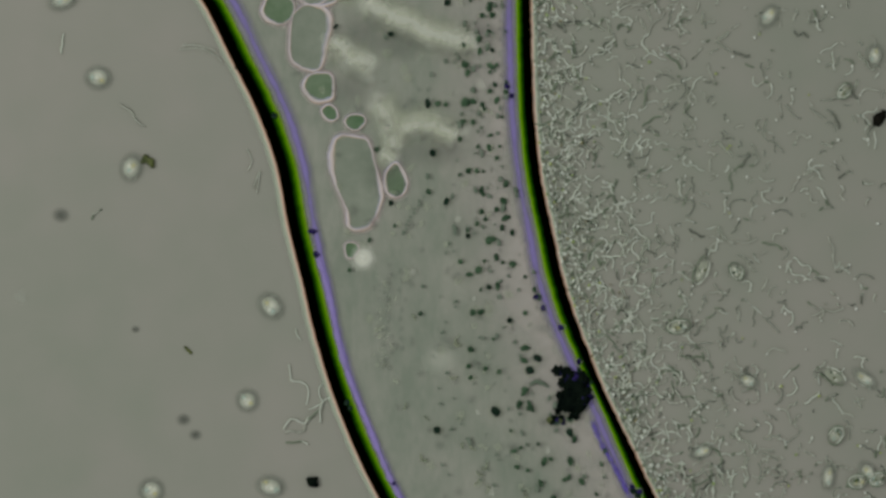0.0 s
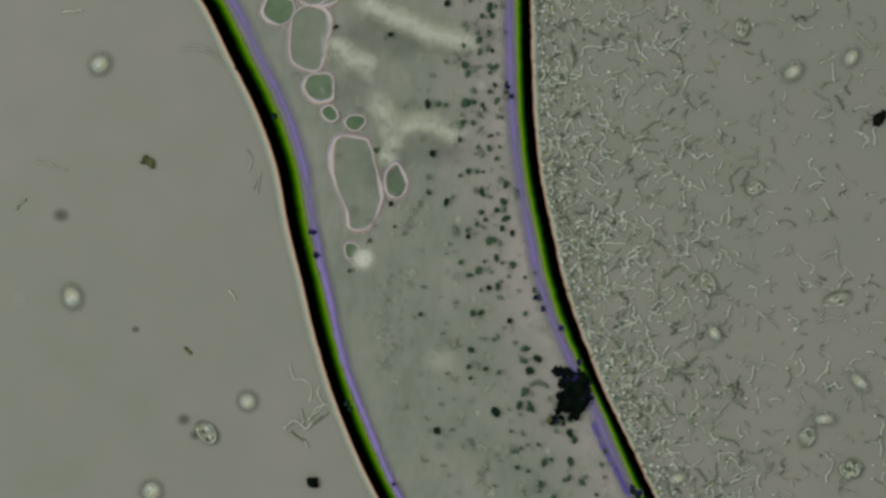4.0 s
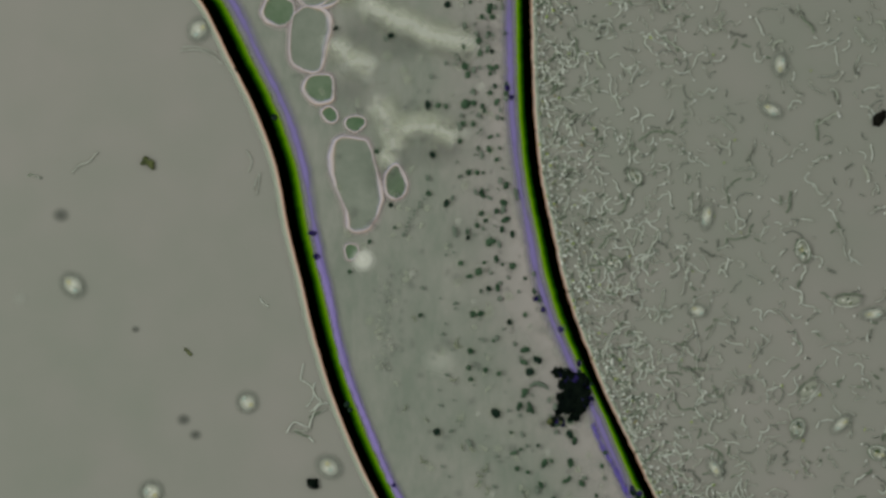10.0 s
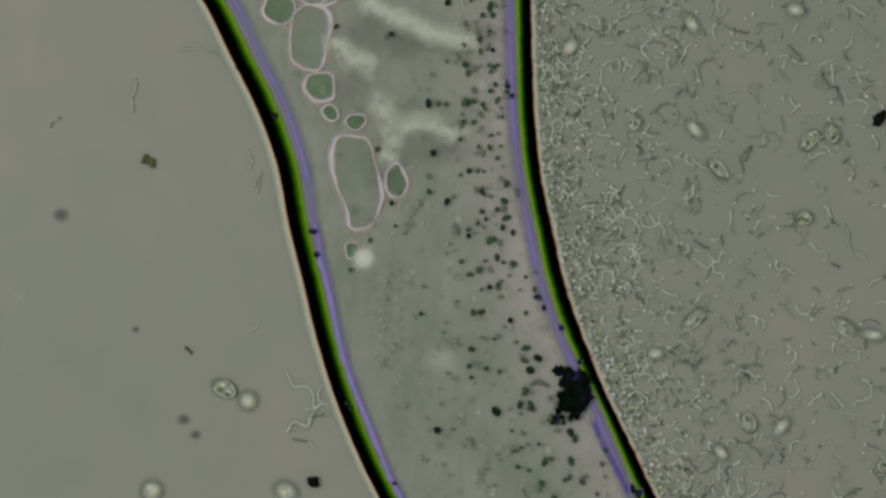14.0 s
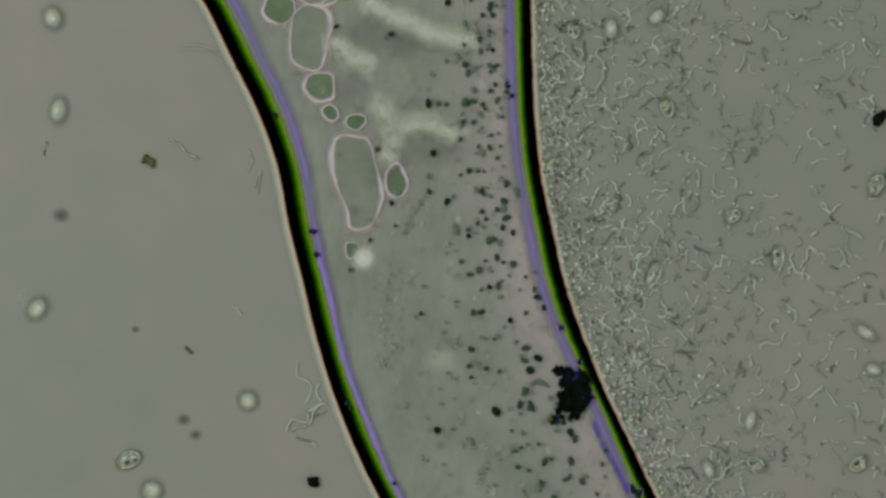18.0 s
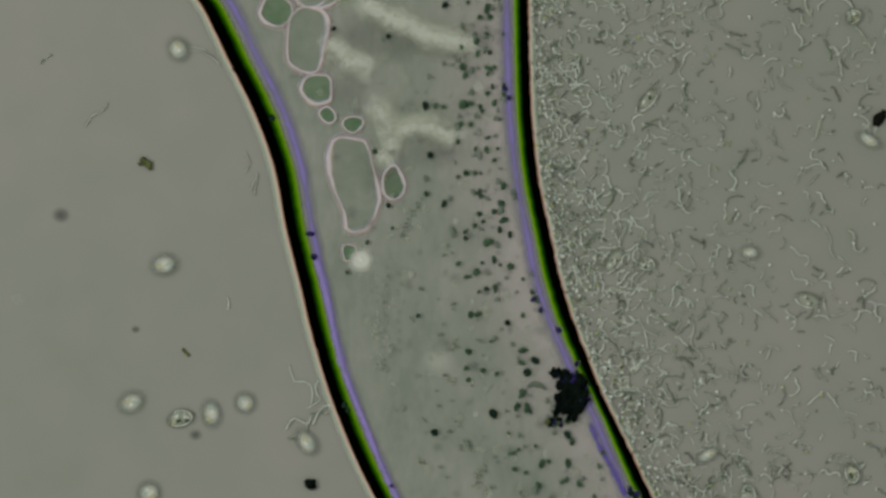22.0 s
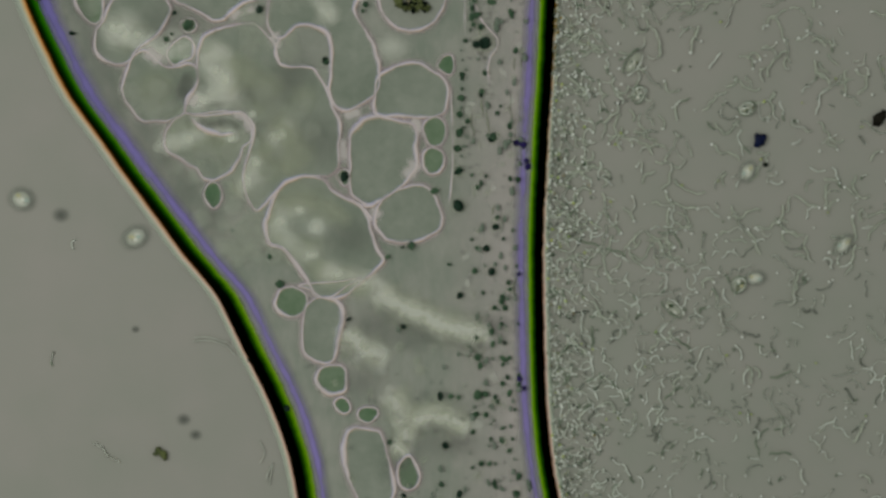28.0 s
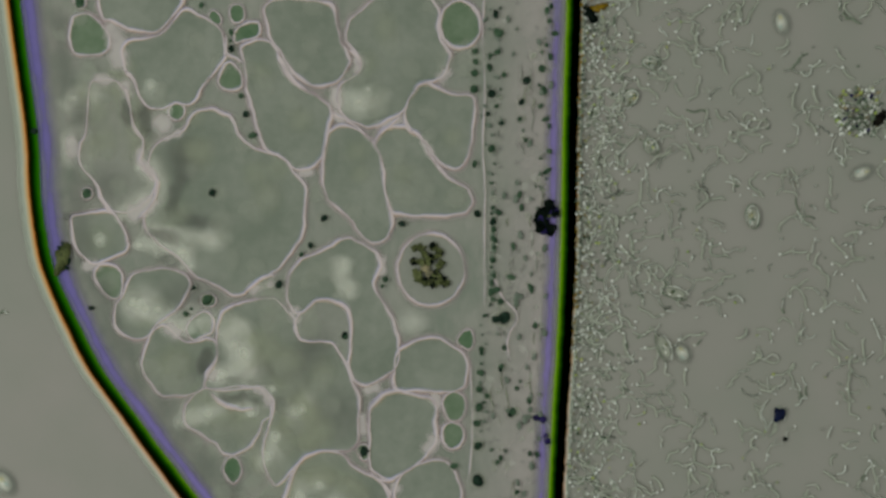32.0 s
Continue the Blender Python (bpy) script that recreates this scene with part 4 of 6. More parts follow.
for i in range(116):
    y = mottle_rng.uniform(-1000, -60)
    x0, x1 = float(edge_x(LS, y)) + 75, 790 if y < -560 else 560 if y < -330 else 470
    if x1 > x0:
        spots.append((mottle_rng.uniform(x0, x1), y, mottle_rng.uniform(12, 24), mottle_rng.uniform(12, 24), mottle_rng.uniform(0, 90)))
clouds("d", spots, (0, 0))
spots = []
for i in range(90):
    y = mottle_rng.uniform(90, 880)
    x = float(edge_x(LS, y)) + 90 + mottle_rng.uniform(10, 330)
    spots.append((x, y, mottle_rng.uniform(5, 14), mottle_rng.uniform(5, 12), mottle_rng.uniform(0, 90)))
clouds("s", spots[::2], (0, 0))
clouds("g", spots[1::2], (0, 0))
clouds("s", [(mottle_rng.uniform(-6, 6) + x, y, 5, 7, 0) for x, y in [(690, 470 + 14 * k) for k in range(14)] + [(712, 480 + 17 * k) for k in range(9)]], (0, 0))
for kind, count, low, high in (("s", 120, 3, 8), ("w", 30, 5, 10), ("g", 60, 4, 9)):
    spots = []
    for i in range(count):
        y = mottle_rng.uniform(-1000, 890)
        x = float(edge_x(RS, y)) - mottle_rng.uniform(50, 150 if y < 40 else 290)
        spots.append((x, y, mottle_rng.uniform(low, high), mottle_rng.uniform(low, high), mottle_rng.uniform(0, 90)))
    clouds(kind, spots, (0, 0))
# granules
GRAIN = [lump_mesh("granule", M_GRAIN, s, 0.2, 0.5, 2) for s in range(4)]
FAINT = [lump_mesh("granule", M_FAINT, s, 0.5, 0.4, 2) for s in range(4)]
DARK = [lump_mesh("granule", M_DEEP, s, 0.15, 0.5, 2) for s in range(3)]
VIOLET = [lump_mesh("granule", M_BLUE, s, 0.3, 0.6, 2) for s in range(2)]
grain_rng = random.Random(5)


def granules(meshes, rows, off=(0, 0), grow=0.88):
    """Granules at (x, y, radius), the larger ones over a painted pale halo."""
    for x, y, r in rows:
        if r >= 5 and meshes is not FAINT and x - off[0] > float(edge_x(LS, y - off[1])) + 60:
            clouds("g", [(x, y, r * 1.6, r * 1.6, 0)], off)
        s = r * grow
        shared("granule", grain_rng.choice(meshes), placed(x - off[0], y - off[1], s * grain_rng.uniform(0.8, 1.1), s * grain_rng.choice((0.9, 1.0, 1.1, 1.2, 1.0 if r > 6 else 1.6)), TOP + 0.0034, grain_rng.uniform(0, 180)), organism)


granules(DARK, [(792, 6, 6), (758, 184, 6), (767, 271, 7), (791, 357, 7), (774, 761, 8), (878, 728, 10), (872, 90, 5), (829, 418, 5), (695, 61, 5), (866, 508, 5), (903, 567, 6), (952, 634, 8), (938, 655, 9), (1008, 763, 7), (693, 360, 5)], FIRST)
granules(GRAIN, [(776, 184, 5), (790, 186, 5), (824, 182, 9), (838, 180, 6), (820, 216, 6), (838, 217, 6), (815, 247, 5), (830, 303, 6), (845, 303, 5), (868, 240, 4), (866, 262, 5), (880, 280, 5), (824, 115, 7), (828, 130, 5), (870, 118, 6),
                 (880, 116, 4), (868, 128, 4), (848, 70, 5), (866, 56, 4), (866, 18, 5), (872, 28, 5), (868, 8, 5), (850, 92, 5), (868, 162, 5), (880, 178, 5), (815, 310, 4), (856, 345, 4), (853, 375, 5), (860, 388, 4)], FIRST)
granules(GRAIN, [(892, 356, 7), (896, 386, 6), (893, 370, 4), (866, 426, 8), (874, 424, 5), (845, 396, 5), (816, 463, 6), (832, 486, 5), (848, 478, 8), (858, 462, 4), (908, 468, 7), (890, 465, 4), (930, 490, 4), (946, 513, 4), (954, 526, 5),
                 (930, 554, 5), (838, 553, 6), (852, 552, 5), (834, 618, 7), (830, 648, 5), (834, 668, 5), (860, 652, 5), (884, 658, 5), (930, 616, 6), (928, 638, 5), (930, 690, 6), (922, 714, 5), (938, 722, 6), (874, 600, 4)], FIRST)
granules(GRAIN, [(905, 762, 4), (953, 785, 4), (910, 798, 5), (922, 792, 4), (916, 826, 5), (964, 816, 6), (976, 812, 5), (1010, 816, 6), (958, 855, 5), (1000, 848, 5), (1030, 852, 5), (980, 880, 5), (935, 832, 4), (620, 478, 4), (668, 265, 6), (655, 425, 4), (1010, 740, 8), (986, 745, 8), (760, 340, 6), (700, 400, 4), (745, 555, 4)], FIRST)
granules(VIOLET, [(898, 153, 7), (906, 170, 5), (993, 580, 7), (962, 545, 6), (984, 745, 7), (996, 746, 5), (554, 410, 6), (561, 451, 6), (698, 855, 4), (950, 526, 5)], FIRST)
granules(DARK, [(842, 80, 8), (858, 79, 11), (812, 366, 10), (811, 302, 6), (877, 402, 8), (869, 248, 6), (851, 167, 5), (870, 481, 8), (861, 440, 7), (814, 523, 6), (714, 578, 5), (617, 565, 4), (618, 313, 2)], MID)
granules(GRAIN, [(880, 202, 4), (835, 30, 6), (850, 50, 5), (905, 25, 5), (845, 440, 5), (858, 130, 5), (903, 225, 4), (903, 318, 4), (835, 310, 4), (860, 312, 4), (880, 385, 5), (835, 424, 4), (900, 500, 5), (902, 512, 5), (888, 530, 5), (875, 545, 5), (893, 545, 6), (728, 435, 8), (712, 438, 4), (772, 338, 6), (686, 455, 5), (478, 455, 5), (496, 503, 8), (795, 468, 4), (577, 110, 6), (412, 408, 3), (840, 480, 6)], MID)
granules(VIOLET, [(914, 253, 7), (926, 257, 7), (934, 295, 7), (931, 285, 5), (918, 485, 5)], MID)
granules(DARK, [(858, 168, 8), (911, 183, 7), (920, 145, 8), (851, 204, 5), (875, 220, 6), (865, 28, 6), (860, 395, 7), (881, 563, 14), (868, 566, 8), (833, 851, 11), (834, 790, 8), (562, 388, 8), (538, 436, 7), (482, 505, 7), (700, 398, 8), (398, 89, 7), (424, 204, 7), (833, 380, 8), (598, 594, 6), (632, 800, 9), (365, 343, 8), (151, 547, 4), (332, 511, 5), (50, 234, 7)], UP)
granules(GRAIN, [(829, 93, 6), (830, 112, 6), (828, 132, 8), (827, 160, 9), (870, 60, 9), (880, 135, 5), (866, 190, 5), (908, 213, 5), (952, 165, 5), (944, 190, 5), (953, 213, 5), (918, 250, 5), (858, 265, 8), (828, 292, 5), (960, 270, 5), (862, 425, 6), (862, 440, 6), (860, 462, 7), (862, 490, 6), (866, 515, 6), (874, 535, 7), (892, 492, 6), (926, 509, 5), (870, 378, 5), (956, 305, 6)], UP)
granules(GRAIN, [(947, 124, 8), (854, 122, 5), (856, 100, 5), (868, 95, 5), (970, 62, 6), (960, 40, 5), (415, 172, 6), (436, 242, 6), (398, 60, 5), (396, 74, 4), (522, 452, 5), (670, 496, 6), (665, 508, 4), (840, 620, 6), (836, 660, 5), (836, 690, 7), (850, 702, 6), (836, 722, 8), (832, 750, 8), (834, 790, 8), (790, 826, 6), (895, 730, 8), (924, 710, 6), (902, 688, 4), (925, 802, 4), (875, 650, 6), (318, 557, 6), (328, 548, 4), (345, 12, 4)], UP)
granules(GRAIN + FAINT, [(grain_rng.gauss(859, 1.8), 370 + k * 9.5, grain_rng.uniform(3.5, 5.5)) for k in range(19)], UP)
granules(GRAIN + FAINT * 2, [(grain_rng.gauss(843, 4), 560 + k * 17, grain_rng.uniform(2.5, 4.5)) for k in range(13)], UP)
granules(GRAIN + FAINT * 2, [(grain_rng.gauss(858, 9), 20 + k * 17, grain_rng.uniform(2.5, 4.5)) for k in range(20)], UP)
granules(FAINT, [(757 - k * 3.9 + grain_rng.gauss(0, 2), 335 + k * 7, grain_rng.uniform(2, 3.8)) for k in range(12)], FIRST)
granules(FAINT, [(790 + grain_rng.uniform(0, 95), 40 + grain_rng.uniform(0, 420), grain_rng.uniform(2, 3.5)) for k in range(36)], FIRST)
granules(FAINT, [(720 + grain_rng.uniform(0, 190) + k * 1.5, 480 + 9 * k, grain_rng.uniform(2, 3.5)) for k in range(44)], FIRST)
for kind, count in (("s", 34), ("g", 26)):
    clouds(kind, [(grain_rng.gauss(680, 10), grain_rng.uniform(480, 650), grain_rng.uniform(3, 6), grain_rng.uniform(3, 5), grain_rng.uniform(0, 90)) for k in range(count)], (0, 0))
# tiny curled threads in the clear plasma
for i in range(16):
    y = grain_rng.uniform(440, 890)
    x = float(edge_x(LS, y)) + grain_rng.uniform(110, 260)
    a, b = grain_rng.uniform(0, 6.28), grain_rng.uniform(-1.4, 1.4)
    bm = bmesh.new()
    tube(bm, spline([at(x + 4.5 * k * math.cos(a + b * k), y + 4.5 * k * math.sin(a + b * k), TOP + 0.002) for k in range(4)], 3, False), lambda t: 0.0007 + 0.0011 * math.sin(math.pi * t), 5)
    part("plasma_thread", bm, M_VEIL, organism)
# faint grains everywhere along the body's thick side
for i in range(170):
    y = grain_rng.uniform(-1000, 880)
    wide = float(edge_x(RS, y)) - float(edge_x(LS, y))
    x = float(edge_x(RS, y)) - 50 - min(wide * 0.62, abs(grain_rng.gauss(0, 75 if y > 60 else 48)))
    if y < 60 and x < 815 and x < 0.93 * float(edge_x(RS, y)) - 70:
        continue
    s = grain_rng.uniform(2.2, 4.6)
    shared("granule", grain_rng.choice(FAINT if i % 3 else GRAIN), placed(x, y, s, s * grain_rng.uniform(0.9, 1.9), TOP + 0.004, grain_rng.uniform(-20, 20)), organism)


def clump(name, cx, cy, rows, mat, label, parent, base, seed):
    """One uneven, lobed mass; rows: the lobes' offsets and radii."""
    bm = bmesh.new()
    bmesh.ops.create_icosphere(bm, subdivisions=4, radius=1)
    mid = Vector((sum(r[0] for r in rows) / len(rows), sum(r[1] for r in rows) / len(rows), 0))
    for v in bm.verts:
        d = Vector((v.co.x, v.co.y, 0))
        far = 2.0
        if d.length > 1e-4:
            d.normalize()
            for x, y, r in rows:
                o = Vector((x, y, 0)) - mid
                along, off2 = o.dot(d), o.length_squared - o.dot(d) ** 2
                if off2 < r * r:
                    far = max(far, along + math.sqrt(r * r - off2))
        k = 0.96 + 0.2 * noise.noise(v.co * 4 + Vector((seed, 1, 0))) + 0.2 * noise.noise(v.co * 11 + Vector((seed, 4, 0)))
        flat = math.hypot(v.co.x, v.co.y)
        thick = max(r[2] for r in rows) * 0.55
        p = mid + d * far * k * flat + Vector((0, 0, v.co.z * thick * k))
        v.co = at(cx, cy, base) + p / 1000
    return part(name, bm, mat, parent, label)


CLOT = [lump_mesh("clot", m, s, 0.5, 0.6, 2) for s, m in enumerate((M_BLACK, M_BLACK, M_BLACK, M_BLUE, M_OLIVE))]
clot_rng = random.Random(31)


def pigment(lobes, count, label, violet):
    """A clotted mass of many small dark clots; lobes: centre and radius; violet: share of blue ones on its wall side."""
    mass = None
    for i in range(count):
        x, y, r = lobes[i % len(lobes)]
        a, d = clot_rng.uniform(0, math.tau), 0.78 * r * clot_rng.random() ** 0.6
        s = clot_rng.uniform(2.6, 6.5)
        px, py = x + d * math.cos(a), y + d * math.sin(a)
        kind = 3 if clot_rng.random() < violet and math.cos(a) > 0.5 else (4 if clot_rng.random() < 0.04 else i % 3)
        m = placed(px, py, s, s * clot_rng.uniform(0.7, 1.2), TOP + 0.004 + 0.003 * clot_rng.random(), clot_rng.uniform(0, 180))
        if mass is None:
            mass = new("pigment_clump", None)
            mass.parent = organism
            mass["label"] = label
        shared("clot", CLOT[kind], m, mass)


clump("pigment_clump", 98 - 45, 460 - 1004, [(-8, -24, 6), (-2, -14, 9), (2, -2, 11), (6, 10, 11), (8, 20, 8), (-4, 8, 8)], M_OLIVE, "dark mottled grain in the violet fringe", organism, TOP + 0.004, 3)
granules(DARK, [(106, 452, 5), (110, 464, 6), (108, 476, 5), (94, 440, 4), (100, 432, 4), (94, 464, 4)], UP)
clouds("s", [(110, 385, 14, 12, 0), (108, 384, 10, 9, 0)], UP)

clump("pigment_clump", 1012, 690, [(-22, -30, 9), (-8, -26, 12), (4, -16, 13), (-8, -8, 12), (14, -6, 13), (20, 6, 10), (4, 14, 13), (16, 24, 10), (2, 26, 9), (24, 16, 8)], M_BLACK, "black solid heart of the pigment mass", organism, TOP + 0.0035, 2)
clump("pigment_clump", 906, -614, [(-7, 6, 10), (-3, 12, 10), (-9, -2, 9), (2, -8, 8), (8, -18, 8), (12, -24, 6), (16, -14, 6)], M_BLACK, "black solid heart of the pigment mass", organism, TOP + 0.0035, 4)
pigment([(988, 657, 8), (1002, 660, 9), (1015, 668, 10), (998, 674, 12), (1012, 682, 13), (1028, 678, 8), (1022, 694, 13), (1004, 690, 10), (1016, 706, 12), (1030, 704, 9), (1012, 718, 9), (1026, 718, 8), (992, 700, 5), (1038, 692, 5), (1036, 708, 4)], 330, "black clotted pigment mass with violet side", 0.3)
pigment([(976, 742, 4), (984, 741, 5), (994, 741, 5)], 18, "dark violet-grey pigment clot", 0.5)
pigment([(1010, 735, 3), (1021, 734, 5)], 10, "dark pigment clot", 0.2)
pigment([(897, -613, 8), (901, -606, 11), (905, -620, 9), (911, -624, 8), (917, -632, 8), (915, -640, 6), (924, -628, 6), (903, -598, 10)], 100, "black clotted pigment mass by the violet fringe", 0.4)
# curled green threads beside the black mass
for pts in ([(936, 682), (944, 677), (952, 675), (962, 679), (971, 686)], [(934, 708), (938, 718), (944, 729)], [(920, 708), (917, 718), (918, 724)], [(922, 700), (928, 694), (934, 686)]):
    bm = bmesh.new()
    tube(bm, spline([at(x, y, TOP + 0.004) for x, y in pts], 4, False), lambda t: 0.0016 + 0.0022 * math.sin(math.pi * t), 6)
    part("plasma_thread", bm, M_FAINT if len(pts) > 3 else M_GRAIN, organism)

granules(GRAIN, [(143, 344, 8), (356, 532, 9), (130, 8, 9)], UP)
# loose flecks round the black masses, and dark dots in the walls
granules(DARK, [(988, 716, 5), (1009, 766, 7), (1002, 652, 5), (1034, 668, 5), (1040, 690, 5), (1036, 716, 5), (1018, 732, 5), (1000, 728, 4), (1024, 656, 4), (994, 700, 6), (486, 205, 7), (614, 712, 6), (620, 722, 5), (1046, 676, 4), (1120, 868, 6), (1128, 876, 7)])
granules(VIOLET, [(1044, 700, 6), (1038, 682, 5), (1024, 640, 5), (1130, 870, 6), (1118, 862, 5)])

# crystals in the round chamber
crystal_rng = random.Random(11)
nest = part("crystal_cluster", bmesh.new(), M_OLIVE, organism, "olive-brown jagged crystal cluster")
CRYSTAL = []
for k in range(4):
    bm = bmesh.new()
    bmesh.ops.create_cube(bm, size=2)
    for v in bm.verts:
        v.co += Vector((crystal_rng.uniform(-0.4, 0.4) for _ in range(3)))
    bmesh.ops.bevel(bm, geom=bm.edges[:], offset=0.15, segments=1, affect="EDGES")
    me = bpy.data.meshes.new("crystal")
    bm.to_mesh(me)
    bm.free()
    me.materials.append((M_OLIVE, M_BLACK, M_RUST, M_OLIVE)[k])
    CRYSTAL.append(me)
SITES = ((722, 440), (734, 440), (738, 452), (755, 441), (766, 448), (722, 462), (734, 467), (746, 466), (758, 459), (764, 470), (726, 482), (729, 493), (742, 500), (753, 492), (760, 485), (768, 495), (775, 503), (757, 503), (740, 480), (748, 484))
for i, (x, y) in enumerate(SITES):
    for k in range(4):
        kind = 2 if i > 17 else crystal_rng.choice((0, 1, 1, 3) if i > 11 else (0, 0, 3, 1))
        shared("crystal", CRYSTAL[kind], Matrix.LocRotScale(at(x + crystal_rng.uniform(-4, 4) - 45, y + crystal_rng.uniform(-4, 4) - 1004, TOP + 0.005), Euler((crystal_rng.uniform(-0.5, 0.5), crystal_rng.uniform(-0.5, 0.5), crystal_rng.uniform(0, 3))),
                                                            (crystal_rng.uniform(4, 8) / 1000, crystal_rng.uniform(2.5, 5) / 1000, 0.003)), nest)

# long thin plasma streaks beside the thick wall
for i in range(26):
    y = grain_rng.uniform(-980, 20)
    x = float(edge_x(RS, y)) - grain_rng.uniform(52, 140)
    bm = bmesh.new()
    n = grain_rng.uniform(16, 60)
    tube(bm, spline([at(x + grain_rng.uniform(-3, 3), y + n * k / 4, TOP + 0.001) for k in range(5)], 4, False), lambda t: 0.0014 * math.sin(math.pi * min(0.97, max(0.03, t))) + 0.0002, 5)
    part("plasma_streak", bm, M_VEIL if i % 2 else M_PALE_SAP, organism)
# ---- loose things on the slide ----
def speck(name, px, py, rows, mat, label, category="speck"):
    cx, cy = px, py
    ob = clump(name, 784, 441, rows, mat, "", None, 0.0, px)
    low = min(v.co.z for v in ob.data.vertices)
    ob.location = at(cx, cy, -low)
    return tagged(ob, label, category)


speck("dirt_speck", 553, 853, [(0, 0, 9), (-5, 4, 5), (5, -4, 6), (6, 5, 4)], M_BLACK, "black dirt speck lying on the slide")
speck("mottled_speck", 262, 284, [(-4, 4, 6), (5, -3, 7), (8, -10, 4), (-8, -2, 4)], M_OLIVE, "olive and black mottled speck on the slide")
speck("dark_crystal", 1322, -269, [(0, -2, 9), (-5, -8, 6), (5, 4, 7), (-4, 5, 6)], M_INDIGO, "blue-black crystal grain lying on the slide")
speck("dirt_speck", 1034 - 45, 30 - 1004, [(0, 0, 10), (-6, 6, 9), (4, -6, 8), (-8, 12, 6)], M_BLACK, "black dirt clot on the wall's outer edge")
speck("rust_flake", 1046 - 45, 17 - 1004, [(0, 0, 7), (-10, -1, 6), (8, 3, 6), (15, 6, 4)], M_RUST_DARK, "rusty yellow flake beside the dirt clot")
speck("dirt_speck", 1332, -225, [(0, 0, 4), (2, 1, 3)], M_BLACK, "tiny black dirt speck lying on the slide")
speck("small_rod", 333, 620, [(-4, 4, 3), (0, 0, 3), (4, -4, 3)], M_OLIVE, "short brown rod lying on the slide")
speck("dirt_speck", 418, 119, [(0, 0, 5), (3, -4, 4)], M_BLACK, "tiny dark speck stuck to the wall")

# the mottled ball of grains
ball = tagged(new("granular_ball"), "mottled ball of tiny pale and dark grains on the slide", "cell cluster")
ball.location = at(1508 - 45, 200 - 1004, 0.0)
BEAD = [lump_mesh("grain", m, s, 0.4, 0.8, 1) for s, m in enumerate((M_SPARK, M_WORM_DARK, M_VEIL, M_FLECK, M_BLUE, M_RUST, M_WORM_DIM))]
ball_rng = random.Random(3)
for i in range(260):
    u, v = ball_rng.uniform(-1, 1), ball_rng.uniform(-1, 1)
    if abs(u) ** 3 + abs(v) ** 3 > 1.0 + 0.25 * noise.noise(Vector((u * 2, v * 2, 4))):
        continue
    s = ball_rng.uniform(1.8, 3.4) / 1000
    shared("grain", BEAD[ball_rng.choice((0, 0, 6, 6, 1, 1, 1, 2, 3, 4, 5))], Matrix.LocRotScale((41 * u / 1000, 44 * v / 1000, s * 0.6 + 0.008 * (1 - u * u) * (1 - v * v) * ball_rng.random()), Euler((0, 0, ball_rng.gauss(0.5, 0.7))), (s * 1.7, s, s)), ball)

# ---- bacteria ----
worm_rng = random.Random(21)
BEAD_POINTS = [(0, 0, 1)] + [(math.cos(q * math.tau / 6) * w, math.sin(q * math.tau / 6) * w, h) for w, h in ((0.8, 0.6), (0.95, -0.3)) for q in range(6)] + [(0, 0, -0.8)]
BEAD_FACES = [(0, 1 + q, 1 + (q + 1) % 6) for q in range(6)] + [(1 + q, 7 + q, 7 + (q + 1) % 6, 1 + (q + 1) % 6) for q in range(6)] + [(13, 7 + (q + 1) % 6, 7 + q) for q in range(6)]
WORM_MATS = [M_WORM, M_WORM_DIM, M_WORM_DARK, M_HALO, M_HALO_GREEN, M_HALO_BROWN, M_GLINT, M_GHOST, M_GHOST_DARK, M_SPARK, M_GRAIN, M_RUST, M_FAINT, M_FLECK, M_VEIL, M_RUST_DARK, M_THREAD, M_THREAD_EDGE]
PALE, DIM, INKY, SHADE_GREY, SHADE_GREEN, SHADE_BROWN, SHINE, FOG, FOG_DARK, WHITE, GREEN, BROWN, DULL, FLECK, VEIL, RUSTY, THREAD, THREAD_EDGE = range(18)


class Heap:
    """Points, faces, material numbers and UVs of many small pieces, joined into one mesh."""

    def __init__(self):
        self.points, self.faces, self.mats, self.uvs = [], [], [], []

    def add(self, points, faces, mats, uvs):
        first = len(self.points)
        self.points.extend(points)
        self.faces.extend(tuple(first + q for q in f) for f in faces)
        self.mats.extend(mats)
        self.uvs.extend(uvs)

    def add_at(self, other, m):
        self.add([m @ p for p in other.points], other.faces, other.mats, other.uvs)

    def bead(self, mid, r, mat):
        self.add([mid + Vector(q) * r for q in BEAD_POINTS], BEAD_FACES, [mat] * len(BEAD_FACES), [(0.6, 0.5)] * sum(len(f) for f in BEAD_FACES))

    def mesh(self, name):
        me = bpy.data.meshes.new(name)
        me.from_pydata([tuple(p) for p in self.points], [], self.faces)
        layer_uv = me.uv_layers.new(name="UVMap")
        layer_uv.data.foreach_set("uv", [c for uv in self.uvs for c in uv])
        me.polygons.foreach_set("material_index", self.mats)
        me.polygons.foreach_set("use_smooth", [True] * len(self.faces))
        for m in WORM_MATS:
            me.materials.append(m)
        return me


def worm_path(rng, length, kink):
    """A kinked thread lying about x, in millimetres."""
    count = max(2, round(length / 9))
    heading, side, p, pts = rng.uniform(-0.4, 0.4), rng.choice((-1, 1)), Vector((0, 0, 0)), [Vector((0, 0, 0))]
    for i in range(count):
        p = p + Vector((math.cos(heading), math.sin(heading), 0)) * length / count * rng.uniform(0.75, 1.25)
        pts.append(p)
        heading += side * rng.uniform(0.15, 1.15) * kink
        if rng.random() < 0.6:
            side = -side
    mid = sum(pts, Vector()) / len(pts)
    return spline([q - mid for q in pts], 4 if count < 5 else 3, False)


